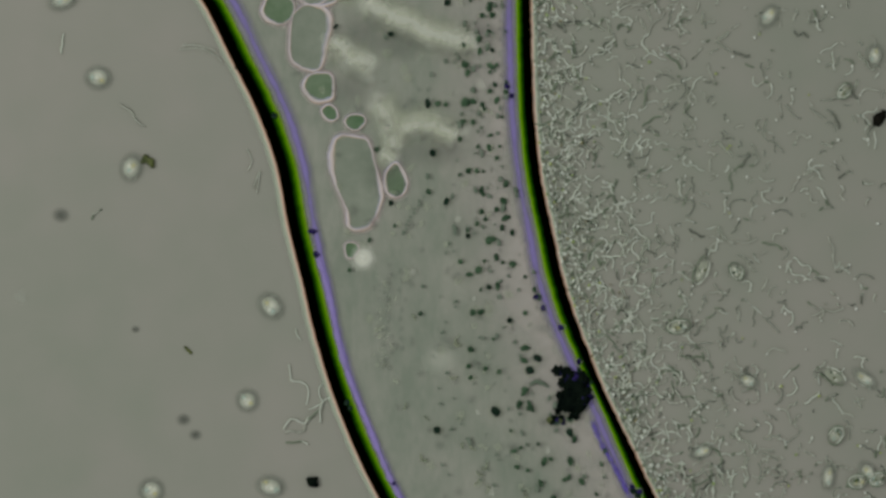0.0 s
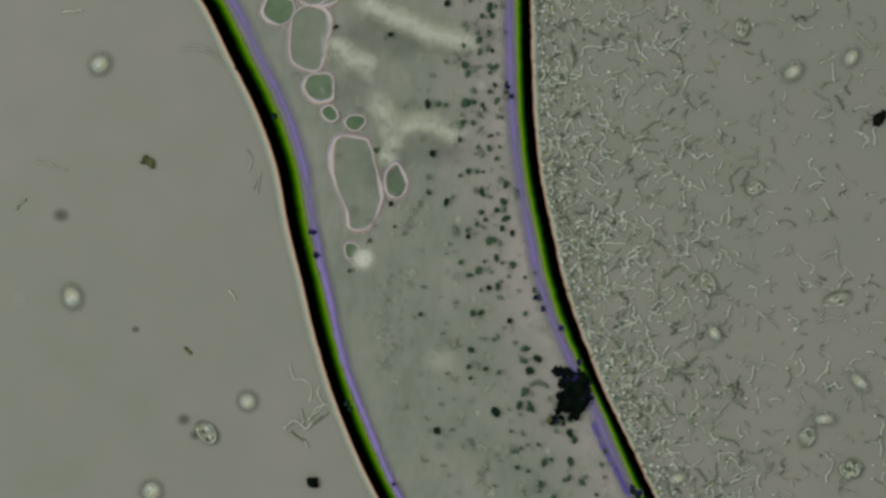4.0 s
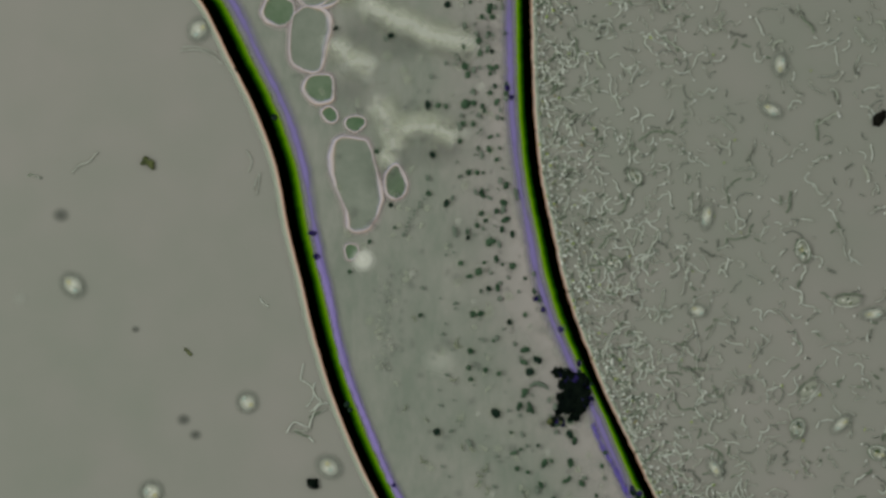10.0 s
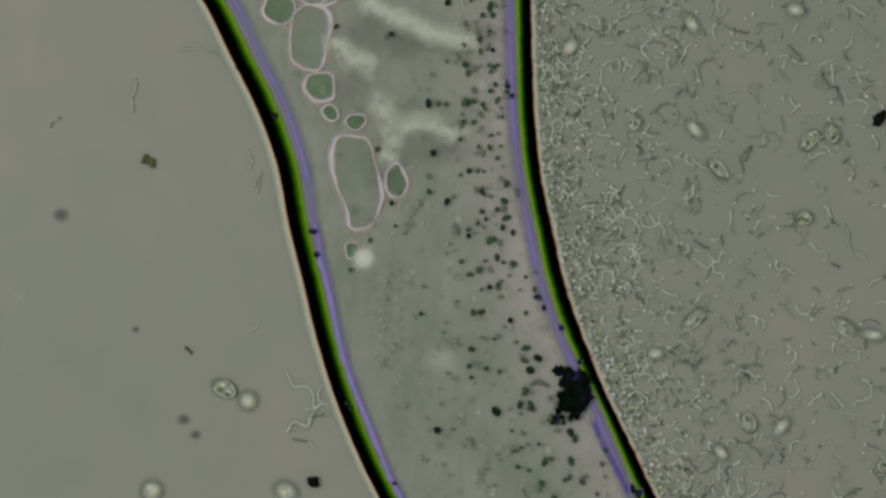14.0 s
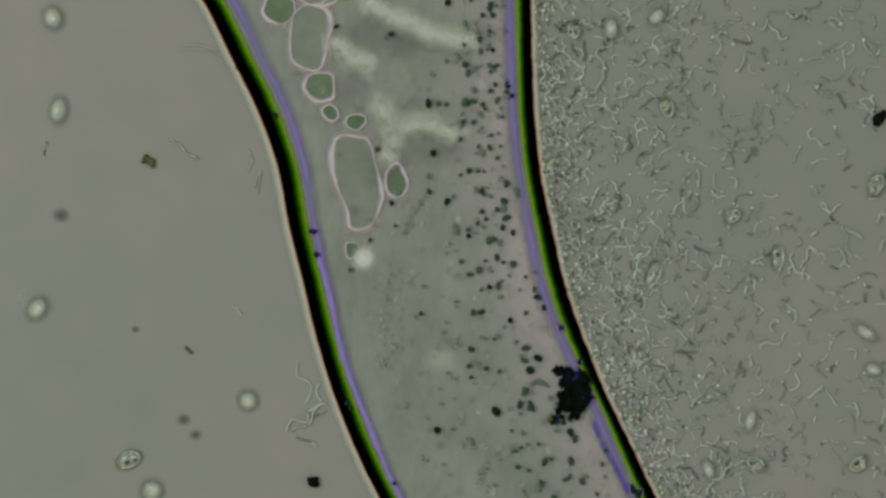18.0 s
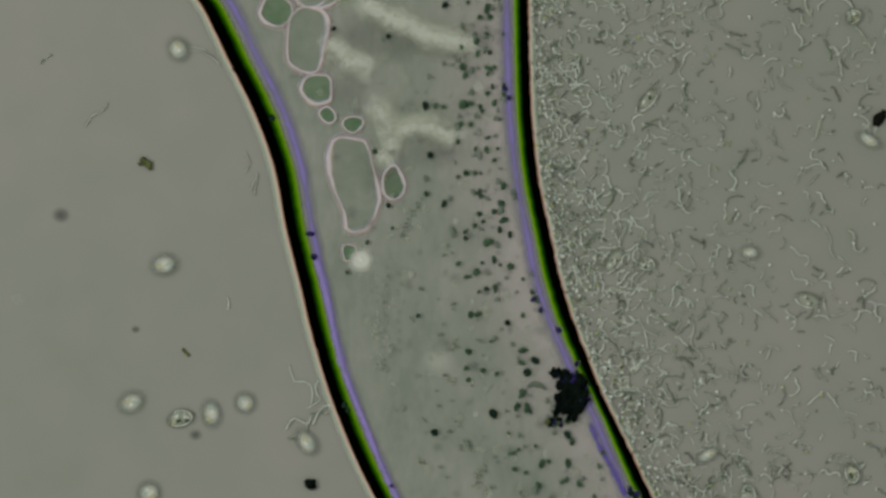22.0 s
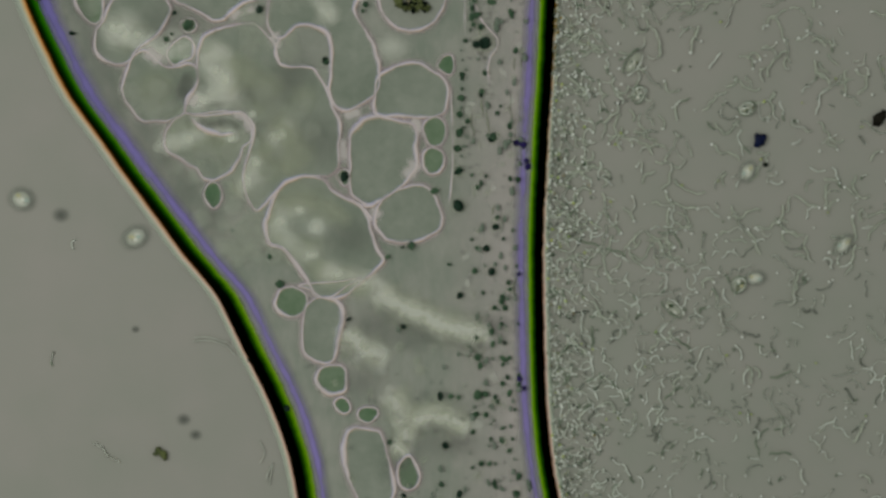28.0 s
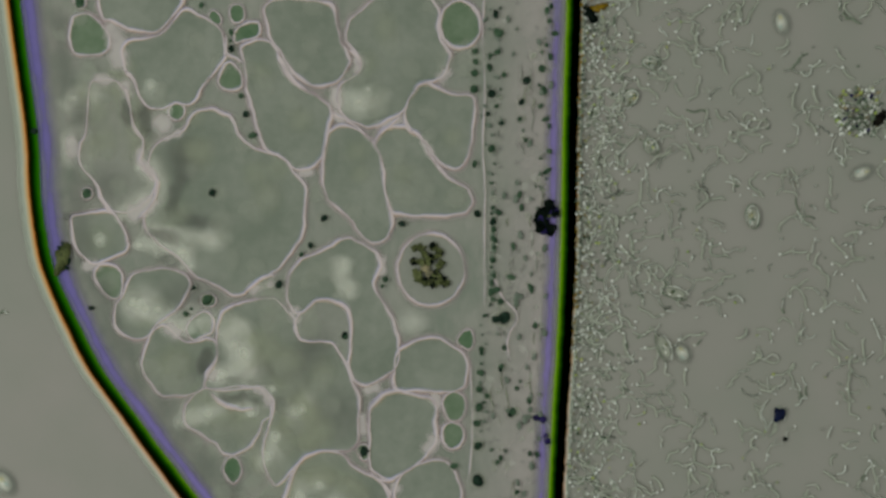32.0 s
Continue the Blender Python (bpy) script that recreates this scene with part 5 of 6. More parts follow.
def worm(rng, path, thick, look, head, bed=1.75):
    """A bacterium along a path: a round thread over a painted strip of soft edge shade along its foot; look: core and
    shade at one end, then at the other.
    """
    h = Heap()
    path = [Vector((q.x, q.y, thick)) / 1000 for q in path]
    n = len(path)
    turn = rng.uniform(0.3, 0.7) * n
    points, faces, mats, uvs = [], [], [], []
    for i, p in enumerate(path):
        d = (path[min(n - 1, i + 1)] - path[max(0, i - 1)]).normalized()
        side = Vector((-d.y, d.x, 0))
        r = thick / 1000 * (0.5 if i in (0, n - 1) else 1.0)
        for k in range(5):
            points.append(p + (side * math.cos(k * math.tau / 5) + Vector((0, 0, 1)) * math.sin(k * math.tau / 5)) * r)
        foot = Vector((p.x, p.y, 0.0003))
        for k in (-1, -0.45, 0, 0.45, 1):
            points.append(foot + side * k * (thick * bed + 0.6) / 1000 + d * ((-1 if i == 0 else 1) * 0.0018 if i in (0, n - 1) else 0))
        if i:
            core, shade = look[:2] if i < turn else look[2:]
            o = 10 * i
            for k in range(5):
                j = (k + 1) % 5
                faces.append((o - 10 + k, o - 10 + j, o + j, o + k))
                mats.append(core)
                uvs.extend([(0.8, 0.5)] * 4)
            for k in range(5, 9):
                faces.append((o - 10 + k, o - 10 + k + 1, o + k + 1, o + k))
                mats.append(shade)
                e0, e1 = (0 if i == 1 else 1), (0 if i == n - 1 else 1)
                u0, u1 = (0, 0.55, 1, 0.55, 0)[k - 5], (0, 0.55, 1, 0.55, 0)[k - 4]
                uvs.extend([(u0 * e0, 0.5), (u1 * e0, 0.5), (u1 * e1, 0.5), (u0 * e1, 0.5)])
    faces += [tuple(range(4, -1, -1)), tuple(range(10 * (n - 1), 10 * (n - 1) + 5))]
    mats += [look[0], look[2]]
    uvs += [(0.5, 0.5)] * 10
    h.add(points, faces, mats, uvs)
    if head:
        h.bead(path[-1], thick * 1.35 / 1000, head)
    return h


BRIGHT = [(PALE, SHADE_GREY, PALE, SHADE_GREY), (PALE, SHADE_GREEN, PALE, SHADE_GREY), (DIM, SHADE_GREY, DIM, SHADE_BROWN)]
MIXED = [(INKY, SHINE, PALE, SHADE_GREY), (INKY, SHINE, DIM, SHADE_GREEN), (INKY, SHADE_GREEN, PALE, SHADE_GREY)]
INK = [(INKY, SHINE, INKY, SHINE), (INKY, SHINE, DIM, SHINE)]
FAINTLY = [(FOG, FOG, FOG, FOG), (FOG_DARK, FOG_DARK, FOG_DARK, FOG_DARK), (FOG, FOG, FOG_DARK, FOG_DARK)]
CRUST = [(DIM, SHINE, PALE, SHADE_GREEN), (PALE, SHADE_GREEN, DIM, SHINE), (DIM, SHINE, DIM, SHINE), (PALE, SHADE_GREY, DIM, SHINE), (INKY, SHINE, PALE, SHINE)]
SOFTLY = [(DIM, FOG_DARK, DIM, FOG_DARK), (FOG, FOG_DARK, FOG, FOG_DARK), (FOG_DARK, FOG, FOG_DARK, FOG), (DIM, FOG_DARK, FOG, FOG)]
KINDS = BRIGHT * 3 + MIXED + INK[:1] + BRIGHT[:2] + FAINTLY + FAINTLY[:1]
WORMS, RODS, STUCK, HAZY = [], [], [], []
for s in range(57):
    WORMS.append(worm(worm_rng, worm_path(worm_rng, worm_rng.choice((20, 25, 30, 36, 44, 56)), worm_rng.choice((0.5, 0.8, 0.9, 1.3))), worm_rng.uniform(1.2, 1.65) * (1.0 if s % 19 < 15 else 1.5), KINDS[s % 19], worm_rng.choice((WHITE, GREEN)) if s % 4 == 0 and s % 19 < 15 else 0))
for s in range(38):
    RODS.append(worm(worm_rng, worm_path(worm_rng, worm_rng.uniform(9, 20) if s % 4 else worm_rng.uniform(4, 7), 0.8), worm_rng.uniform(1.2, 1.7), KINDS[s % 19], worm_rng.choice((WHITE, FLECK)) if s % 6 == 0 and s % 19 < 15 else 0))
for s in range(24):
    HAZY.append(worm(worm_rng, worm_path(worm_rng, worm_rng.choice((12, 18, 24, 32, 42)), worm_rng.choice((0.5, 0.8, 1.2))), worm_rng.uniform(1.3, 1.8), SOFTLY[s % 4], WHITE if s % 6 == 0 else 0))
for s in range(25):
    STUCK.append(worm(worm_rng, worm_path(worm_rng, worm_rng.uniform(10, 36), 1.0), worm_rng.uniform(1.3, 1.8), CRUST[s % 5], worm_rng.choice((WHITE, GREEN)) if s % 5 == 0 else 0))
# the longer, wavier, softer threads further up the body
THREADED = [(THREAD, THREAD_EDGE, THREAD, THREAD_EDGE), (THREAD, SHADE_GREEN, THREAD, THREAD_EDGE), (THREAD, THREAD_EDGE, DIM, THREAD_EDGE), (THREAD, FOG_DARK, THREAD, FOG_DARK), (FOG, FOG, THREAD, FOG_DARK), (FOG, FOG_DARK, FOG, FOG)]
LONG = [worm(worm_rng, worm_path(worm_rng, worm_rng.choice((30, 38, 46, 54, 66)), worm_rng.choice((0.8, 1.0, 1.3))), worm_rng.uniform(1.7, 2.15), THREADED[s % 6], WHITE if s % 3 == 0 else 0, 2.0) for s in range(36)]
LONG_SHARP = [h.mesh("bacterium") for s, h in enumerate(LONG) if s % 6 < 4]
SHARP = [h.mesh("bacterium") for s, h in enumerate(WORMS) if s % 19 < 15]
SHARP_RODS = [h.mesh("bacterium") for s, h in enumerate(RODS) if s % 19 < 15]
MOVERS = []     # thing, rows


def wander(rng, x, y, step, spin, every, keep):
    """Rows of a restless drift that stays where keep() allows."""
    rows, a, t = [], rng.uniform(0, 360), 0.0
    vx, vy = rng.gauss(0, step), rng.gauss(0, step)
    while t < 32.0 + 1e-6:
        rows.append((t, x, y, a))
        vx, vy = 0.6 * vx + rng.gauss(0, step * 0.8), 0.6 * vy + rng.gauss(0, step * 0.8)
        if not keep(x + vx, y + vy):
            vx, vy = -vx, -vy
            if not keep(x + vx, y + vy):
                vx = vy = 0
        x, y, a = x + vx, y + vy, a + max(-70, min(70, rng.gauss(0, spin)))
        t += every
    return rows


def right_side(margin):
    return lambda x, y: float(edge_x(RS, y)) + margin < x < 1700 and -1120 < y < 980


def left_side(margin):
    return lambda x, y: -150 < x < float(edge_x(LS, y)) - margin and -1100 < y < 980


for i in range(320):
    y = worm_rng.uniform(-1080, 960)
    x = float(edge_x(RS, y)) + 14 + (worm_rng.expovariate(1 / 90) if i % 2 or y > 60 and i % 3 else worm_rng.uniform(0, 700))
    if x > 1680:
        x = worm_rng.uniform(1100, 1640)
    ob = tagged(shared("bacterium", worm_rng.choice(SHARP_RODS if i % 4 == 0 else LONG_SHARP if y < -40 and i % 8 < 6 else SHARP), Matrix()), "pale wavy bacterium swimming over the slide", "bacterium", "bacteria swarming beside the organism")
    MOVERS.append((ob, wander(worm_rng, x, y, 30, 40, 0.4, right_side(12)), 0.0004 + 0.00001 * i))

# denser shoals of the same, too many to count, drifting as flocks
TAKEN = {}
for i in range(26):
    cy = -1075 + i * 81
    h = Heap()
    for k in range(78 if cy < -150 else 138):
        y = worm_rng.gauss(0, 58)
        reach = abs(worm_rng.gauss(0, 170)) if k % 2 else worm_rng.uniform(0, 640)
        spot = (round(reach / 24), round((cy + y) / 24))
        if noise.noise(Vector((reach / 90, (cy + y) / 90, 2.5))) < (-0.25 if cy < 300 and reach < 400 else -0.4) and reach > 60 or TAKEN.get(spot, 0) >= (3 if reach < 60 else 2 if reach < 260 and cy > -100 else 1):
            continue
        TAKEN[spot] = TAKEN.get(spot, 0) + 1
        x = reach + 14 + float(edge_x(RS, cy + y)) - float(edge_x(RS, cy))
        h.add_at(worm_rng.choice(LONG if cy + y < -40 and worm_rng.random() < 0.62 else HAZY if reach > 150 and worm_rng.random() < 0.62 else WORMS if k % 3 else RODS), Matrix.Translation((x / 1000, -y / 1000, 0.0002)) @ Matrix.Rotation(worm_rng.uniform(0, 6.28), 4, "Z"))
    for k in range(9):
        y, r = worm_rng.gauss(0, 60), worm_rng.uniform(1.6, 2.8) / 1000
        h.bead(Vector(((worm_rng.uniform(10, 620) + float(edge_x(RS, cy + y)) - float(edge_x(RS, cy))) / 1000, -y / 1000, 0.003)), r, worm_rng.choice((WHITE, WHITE, WHITE, INKY, FLECK)))
    flock = tagged(new("bacteria_shoal", h.mesh("bacteria_shoal")), "shoal of pale wavy bacteria crowding along the wall", "bacteria", kind="stuff")
    rows = [(t, float(edge_x(RS, cy)) + abs(worm_rng.gauss(0, 12)), cy + worm_rng.gauss(0, 15), worm_rng.gauss(0, 2)) for t in np.arange(0, 32.1, 0.4)]
    MOVERS.append((flock, rows, 0.00001 * i))

# the crowded fringe on the wall's outer edge
h = Heap()
for k in range(820):
    y = worm_rng.uniform(-1100, 960)
    if y < -40 and k % 5 < 2:
        continue
    x = float(edge_x(RS, y)) + 5 + worm_rng.expovariate(1 / 40)
    h.add_at(worm_rng.choice(STUCK), Matrix.Translation(at(x, y, worm_rng.uniform(0.0, 0.0025))) @ Matrix.Rotation(worm_rng.uniform(0, 6.28), 4, "Z") @ Matrix.Scale(worm_rng.uniform(0.6, 1.1) if k % 3 else 0.7, 4))
for k in range(1500):
    y = worm_rng.uniform(-1100, 960)
    x = float(edge_x(RS, y)) + worm_rng.expovariate(1 / 26)
    r = worm_rng.uniform(1.1, 2.9) / 1000
    h.bead(at(x, y, r + worm_rng.uniform(0.002, 0.006)), r, worm_rng.choice((WHITE, WHITE, WHITE, WHITE, WHITE, PALE, PALE, PALE, DIM, GREEN, BROWN, INKY, DULL, FLECK)))
for k in range(420):
    y = worm_rng.uniform(-1100, -380)
    r = worm_rng.uniform(1.0, 2.6) / 1000
    h.bead(at(float(edge_x(RS, y)) - 2 + worm_rng.expovariate(1 / 5), y, r + worm_rng.uniform(0.003, 0.007)), r, worm_rng.choice((RUSTY, RUSTY, BROWN, INKY, GREEN, WHITE)))
tagged(new("bacteria_fringe", h.mesh("bacteria_fringe")), "dense fringe of tiny rods stuck along the wall", "bacteria", kind="stuff")

# threads that cling to the other wall, and a waving tuft
def thread(pts, look):
    """A bacterium along given places; its middle."""
    cx, cy = pts[len(pts) // 2]
    return new("bacterium", worm(worm_rng, spline([Vector((x - cx, cy - y, 0)) for x, y in pts], 5, False), 1.5, look, 0).mesh("bacterium")), cx, cy


for k, pts in enumerate(([(322, 81), (345, 80), (368, 86), (385, 92)], [(318, 88), (350, 86), (378, 96), (394, 112)], [(436, 263), (446, 283), (438, 303)], [(448, 333), (460, 303), (454, 343)])):
    ob, cx, cy = thread(pts, BRIGHT[2])
    tagged(ob, "thin pale thread clinging to the wall", "bacterium", "threads on the wall").location = at(cx, cy, 0.0002)
TUFT = ([(516, 645), (519, 662), (523, 674), (538, 676), (549, 682), (553, 694), (551, 708), (548, 716)], [(570, 672), (564, 684), (566, 698), (572, 706), (560, 716), (548, 722)], [(512, 763), (520, 758), (534, 759), (544, 756), (546, 746), (548, 732)],
        [(514, 772), (528, 776), (542, 778), (552, 786)], [(550, 742), (560, 736), (570, 730), (580, 724)], [(508, 764), (522, 744), (546, 752), (552, 738)], [(586, 716), (574, 716), (562, 726), (556, 742), (552, 750)])
for i, pts in enumerate(TUFT):
    ob, cx, cy = thread(pts, (BRIGHT + MIXED)[i % 5])
    tagged(ob, "wavy bacterium in a waving tuft by the wall", "bacterium", "tuft of bacteria")
    MOVERS.append((ob, [(t, cx + worm_rng.gauss(0, 4), cy + worm_rng.gauss(0, 5), worm_rng.gauss(0, 10)) for t in np.arange(0, 32.1, 0.5)], 0.0002 + 0.0004 * i))
for i in range(7):
    y = worm_rng.uniform(-500, 900)
    x = float(edge_x(LS, y)) - 20 - worm_rng.expovariate(1 / 150)
    ob = tagged(shared("bacterium", worm_rng.choice(SHARP), Matrix()), "pale wavy bacterium swimming over the slide", "bacterium", "bacteria beside the thin wall")
    MOVERS.append((ob, wander(worm_rng, max(-100, x), y, 16, 28, 0.5, left_side(14)), 0.0004 + 0.00001 * i))

# ---- clear oval cells that drift ----
M_BLUR = soft("pale_blurred_cell", tone(160, 160, 148), 0.0, 1.0, 0.3)
M_HEART = soft("white_cell_heart", tone(192, 190, 176), 0.0, 1.0, 0.6)
M_WARM = soft("straw_yellow_patch", tone(176, 168, 118), 0.0, 1.0, 0.5)
M_COOL = soft("pale_blue_green_patch", tone(150, 166, 156), 0.0, 1.0, 0.5)
CELL_BODY = [cloud_mesh("cell_body", M_OVAL, 2.0), cloud_mesh("cell_body", M_OVAL_BRIGHT, 5.0)]
PATCH = [cloud_mesh("heart", m, 3.0 + k) for k, m in enumerate((M_HEART, M_WARM, M_COOL))]
NUCLEUS = [lump_mesh("nucleus", m, 2 + k, 0.4, 0.5, 2) for k, m in enumerate((M_GRAIN, M_OLIVE, M_WORM))]


def cell(kind, long, short, rng):
    """A drifting cell: 0 with a thin hull and grains, 1 with a bright heart in a soft grey halo, 2 long and clear with one dark side."""
    text = ("clear oval cell with a thin hull and green grains", "bright oval cell with a soft grey halo", "long clear cell with one dark side")[kind]
    ob = tagged(new("oval_cell"), text, "cell", "drifting oval cells")
    grow = (1.15, 1.55, 1.2)[kind]
    shared("cell_body", CELL_BODY[kind % 2], Matrix.LocRotScale((0, 0, 0.001), None, (long * grow / 1000, short * grow / 1000, 0.003)), ob)

    def patch(which, x, y, rx, ry, z):
        shared("heart", PATCH[which], Matrix.LocRotScale((long * x / 1000, short * y / 1000, z), Euler((0, 0, rng.uniform(-0.4, 0.4))), (long * rx / 1000, short * ry / 1000, 0.001)), ob)

    if kind == 1:
        patch(0, rng.uniform(-0.15, 0.15), rng.uniform(-0.15, 0.15), 0.95, 0.95, 0.0042)
        patch(0, rng.uniform(-0.25, 0.1), rng.uniform(0.0, 0.3), 0.55, 0.5, 0.0046)
        patch(1, rng.uniform(0.2, 0.45), rng.uniform(-0.4, 0.1), 0.42, 0.4, 0.005)
        patch(2, rng.uniform(-0.5, -0.2), rng.uniform(-0.1, 0.4), 0.4, 0.45, 0.0052)
    else:
        arcs = (((1.0, 0.95, M_WORM_DARK, 0, 28), (0.87, 1.2, M_WORM, 3, 24)), None, ((1.0, 1.3, M_WORM_DARK, 2, 13), (0.98, 1.2, M_WORM, 15, 26)))[kind]
        for k, (grown, thick, mat, first, last) in enumerate(arcs):
            bm = bmesh.new()
            tube(bm, [Vector((grown * long * math.cos(a) * (1 + 0.1 * math.sin(a)) / 1000, grown * short * math.sin(a) / 1000, 0.0035)) for a in (q * math.tau / 28 for q in range(first, last))],
                 lambda t: (thick + 0.5 * math.sin(t * math.tau * 2)) / 1000, 5, last - first == 28)
            part(("hull", "inner_hull")[k], bm, mat, ob, ("thin grey hull", "pale inner hull")[k])
        for k in range(5 if kind == 0 else 2):
            patch(rng.choice((0, 0, 1, 2)), rng.uniform(-0.55, 0.55), rng.uniform(-0.5, 0.5), rng.uniform(0.25, 0.45), rng.uniform(0.3, 0.5), 0.0041 + 0.0003 * k)
        for k in range(5 if kind == 0 else 2):
            r = rng.uniform(1.6, 3.2) / 1000
            shared("grain", NUCLEUS[k % 3], Matrix.LocRotScale((long * rng.uniform(-0.6, 0.6) / 1000, short * rng.uniform(-0.5, 0.5) / 1000, 0.0055), None, (r, r * 0.8, r * 0.6)), ob)
    return ob


cell_rng = random.Random(77)
LEFT_CELLS = (
    (1, [(0, 112, 0, 22), (1, -150, 0, -9), (2, 74, 172, 6), (3, -150, 172, 46), (6, -150, 172, 28), (7, -150, 172, 50), (8, -150, 172, 19), (9, -150, 172, 34), (10, -150, 172, 74), (11, -150, 172, 56), (12, -150, 172, 78), (13, -150, 172, 47), (14, -150, 172, 62), (17, -150, 172, 102), (18, 103, 195, 84), (19, 320, 310, 106), (20, 412, 469, 75), (21, 535, 586, 90), (22, 547, 778, 130), (23, 572, 774, 112), (24, -150, 774, 134), (27, -150, -180, 103), (28, -150, -180, 118), (29, -150, -180, 158), (30, -150, -180, 140), (31, -50, -150, 162), (32, -50, -150, 131)]),
    (1, [(0, 174, 138, -1), (1, 124, 79, 14), (2, 191, 169, 54), (3, 170, 92, 36), (6, 241, 175, 58), (7, 277, 6, 27), (8, 251, 8, 42), (9, -150, 8, 82), (10, 352, 50, 64), (11, 365, 119, 86), (12, 281, 175, 55), (13, 180, 129, 70), (14, -150, 129, 110), (17, 58, 116, 92), (18, 93, 32, 114), (19, -150, 32, 83), (20, 8, 209, 98), (21, -150, 209, 138), (22, 320, 84, 120), (23, 310, 156, 142), (24, 241, 315, 111), (27, 163, -130, 126), (28, 16, -164, 166), (29, 15, -130, 148), (30, -150, -120, 170), (31, -150, -120, 139), (32, -150, -120, 154)]),
    (1, [(0, 233, 297, 75), (1, 428, 302, 115), (2, 453, 293, 97), (3, -150, 293, 119), (6, 236, 333, 88), (7, 55, 491, 103), (8, 402, 552, 143), (9, 459, 477, 125), (10, 582, 823, 147), (11, 507, 839, 116), (12, 436, 823, 131), (13, 388, 782, 171), (14, 505, 869, 153), (17, -150, 869, 175), (18, -150, 869, 144), (19, -150, 869, 159), (20, -150, 869, 199), (21, 317, 718, 181), (22, 236, 708, 203), (23, 59, 708, 172), (24, 28, 760, 187), (27, 158, -51, 227), (28, 217, -97, 209), (29, 182, -187, 231), (30, 120, -250, 200), (31, -150, -60, 215), (32, -150, -60, 255)]),
    (1, [(0, 479, 542, 130), (1, 257, 441, 112), (2, 190, 528, 134), (3, 65, 516, 103), (6, 305, 550, 118), (7, -150, 550, 158), (8, -150, 550, 140), (9, 87, 522, 162), (10, 129, 502, 131), (11, 479, 479, 146), (12, 444, 532, 186), (13, -150, 532, 168), (14, -150, 532, 190), (17, -150, 532, 159), (18, -150, 532, 174), (19, -150, 532, 214), (20, -150, 532, 196), (21, 65, 510, 218), (22, 295, 465, 187), (23, 360, 506, 202), (24, 404, 540, 242), (27, 439, 286, 224), (28, -150, 0, 246), (29, -150, 0, 215), (30, -150, 0, 230), (31, -150, 0, 270), (32, -150, 0, 252)]),
    (0, [(0, -150, 700, 102), (1, -150, 700, 124), (2, 257, 851, 93), (3, 368, 805, 108), (6, 360, 718, 148), (7, 384, 691, 130), (8, 444, 778, 152), (9, -150, 778, 121), (10, -150, 778, 136), (11, 32, 564, 176), (12, 28, 726, 158), (13, 129, 827, 180), (14, 396, 687, 149), (17, 194, 728, 164), (18, 226, 813, 204), (19, 313, 799, 186), (20, 339, 720, 208), (21, 343, 748, 177), (22, 323, 736, 192), (23, 255, 793, 232), (24, 273, 873, 214), (27, -150, 60, 236), (28, -150, 60, 205), (29, -150, 60, 220), (30, -150, 60, 260), (31, -150, 60, 242), (32, -150, 60, 264)]),
    (1, [(0, 479, 861, 172), (1, -150, 861, 141), (2, -150, 861, 156), (3, -150, 861, 196), (6, -150, 861, 178), (7, -150, 861, 200), (8, -150, 861, 169), (9, -150, 861, 184), (10, -150, 861, 224), (11, 313, 603, 206), (12, -150, 603, 228), (13, -150, 603, 197), (14, -150, 603, 212), (17, -150, 603, 252), (18, 65, 546, 234), (19, 180, 790, 256), (20, 386, 754, 225), (21, 497, 611, 240), (22, 378, 728, 280), (23, 471, 712, 262), (24, -150, 712, 284), (27, -150, 120, 253), (28, -150, 120, 268), (29, -150, 120, 308), (30, -150, 120, 290), (31, -150, 120, 312), (32, -150, 120, 281)]),
)
for kind, rows in LEFT_CELLS:
    ob = cell(kind, cell_rng.uniform(19, 25), cell_rng.uniform(14, 18), cell_rng)
    MOVERS.append((ob, rows, 0.002))
for px, py, r in ((438, 709, 17), (268, 869, 19)):
    ob = cell(1, r, r, cell_rng)
    ob.matrix_basis = Matrix.Translation(at(px, py, 0.0))
    tagged(ob, "round bright cell with a soft grey halo resting on slide", "cell", "resting round cells")
tagged(shared("pale_spot", cloud_mesh("pale_spot", M_BLUR, 4.0), placed(35, 525, 19, 19, 0.0006, 0, 0.5)), "faint pale cell lying on the slide, out of focus", "cell")
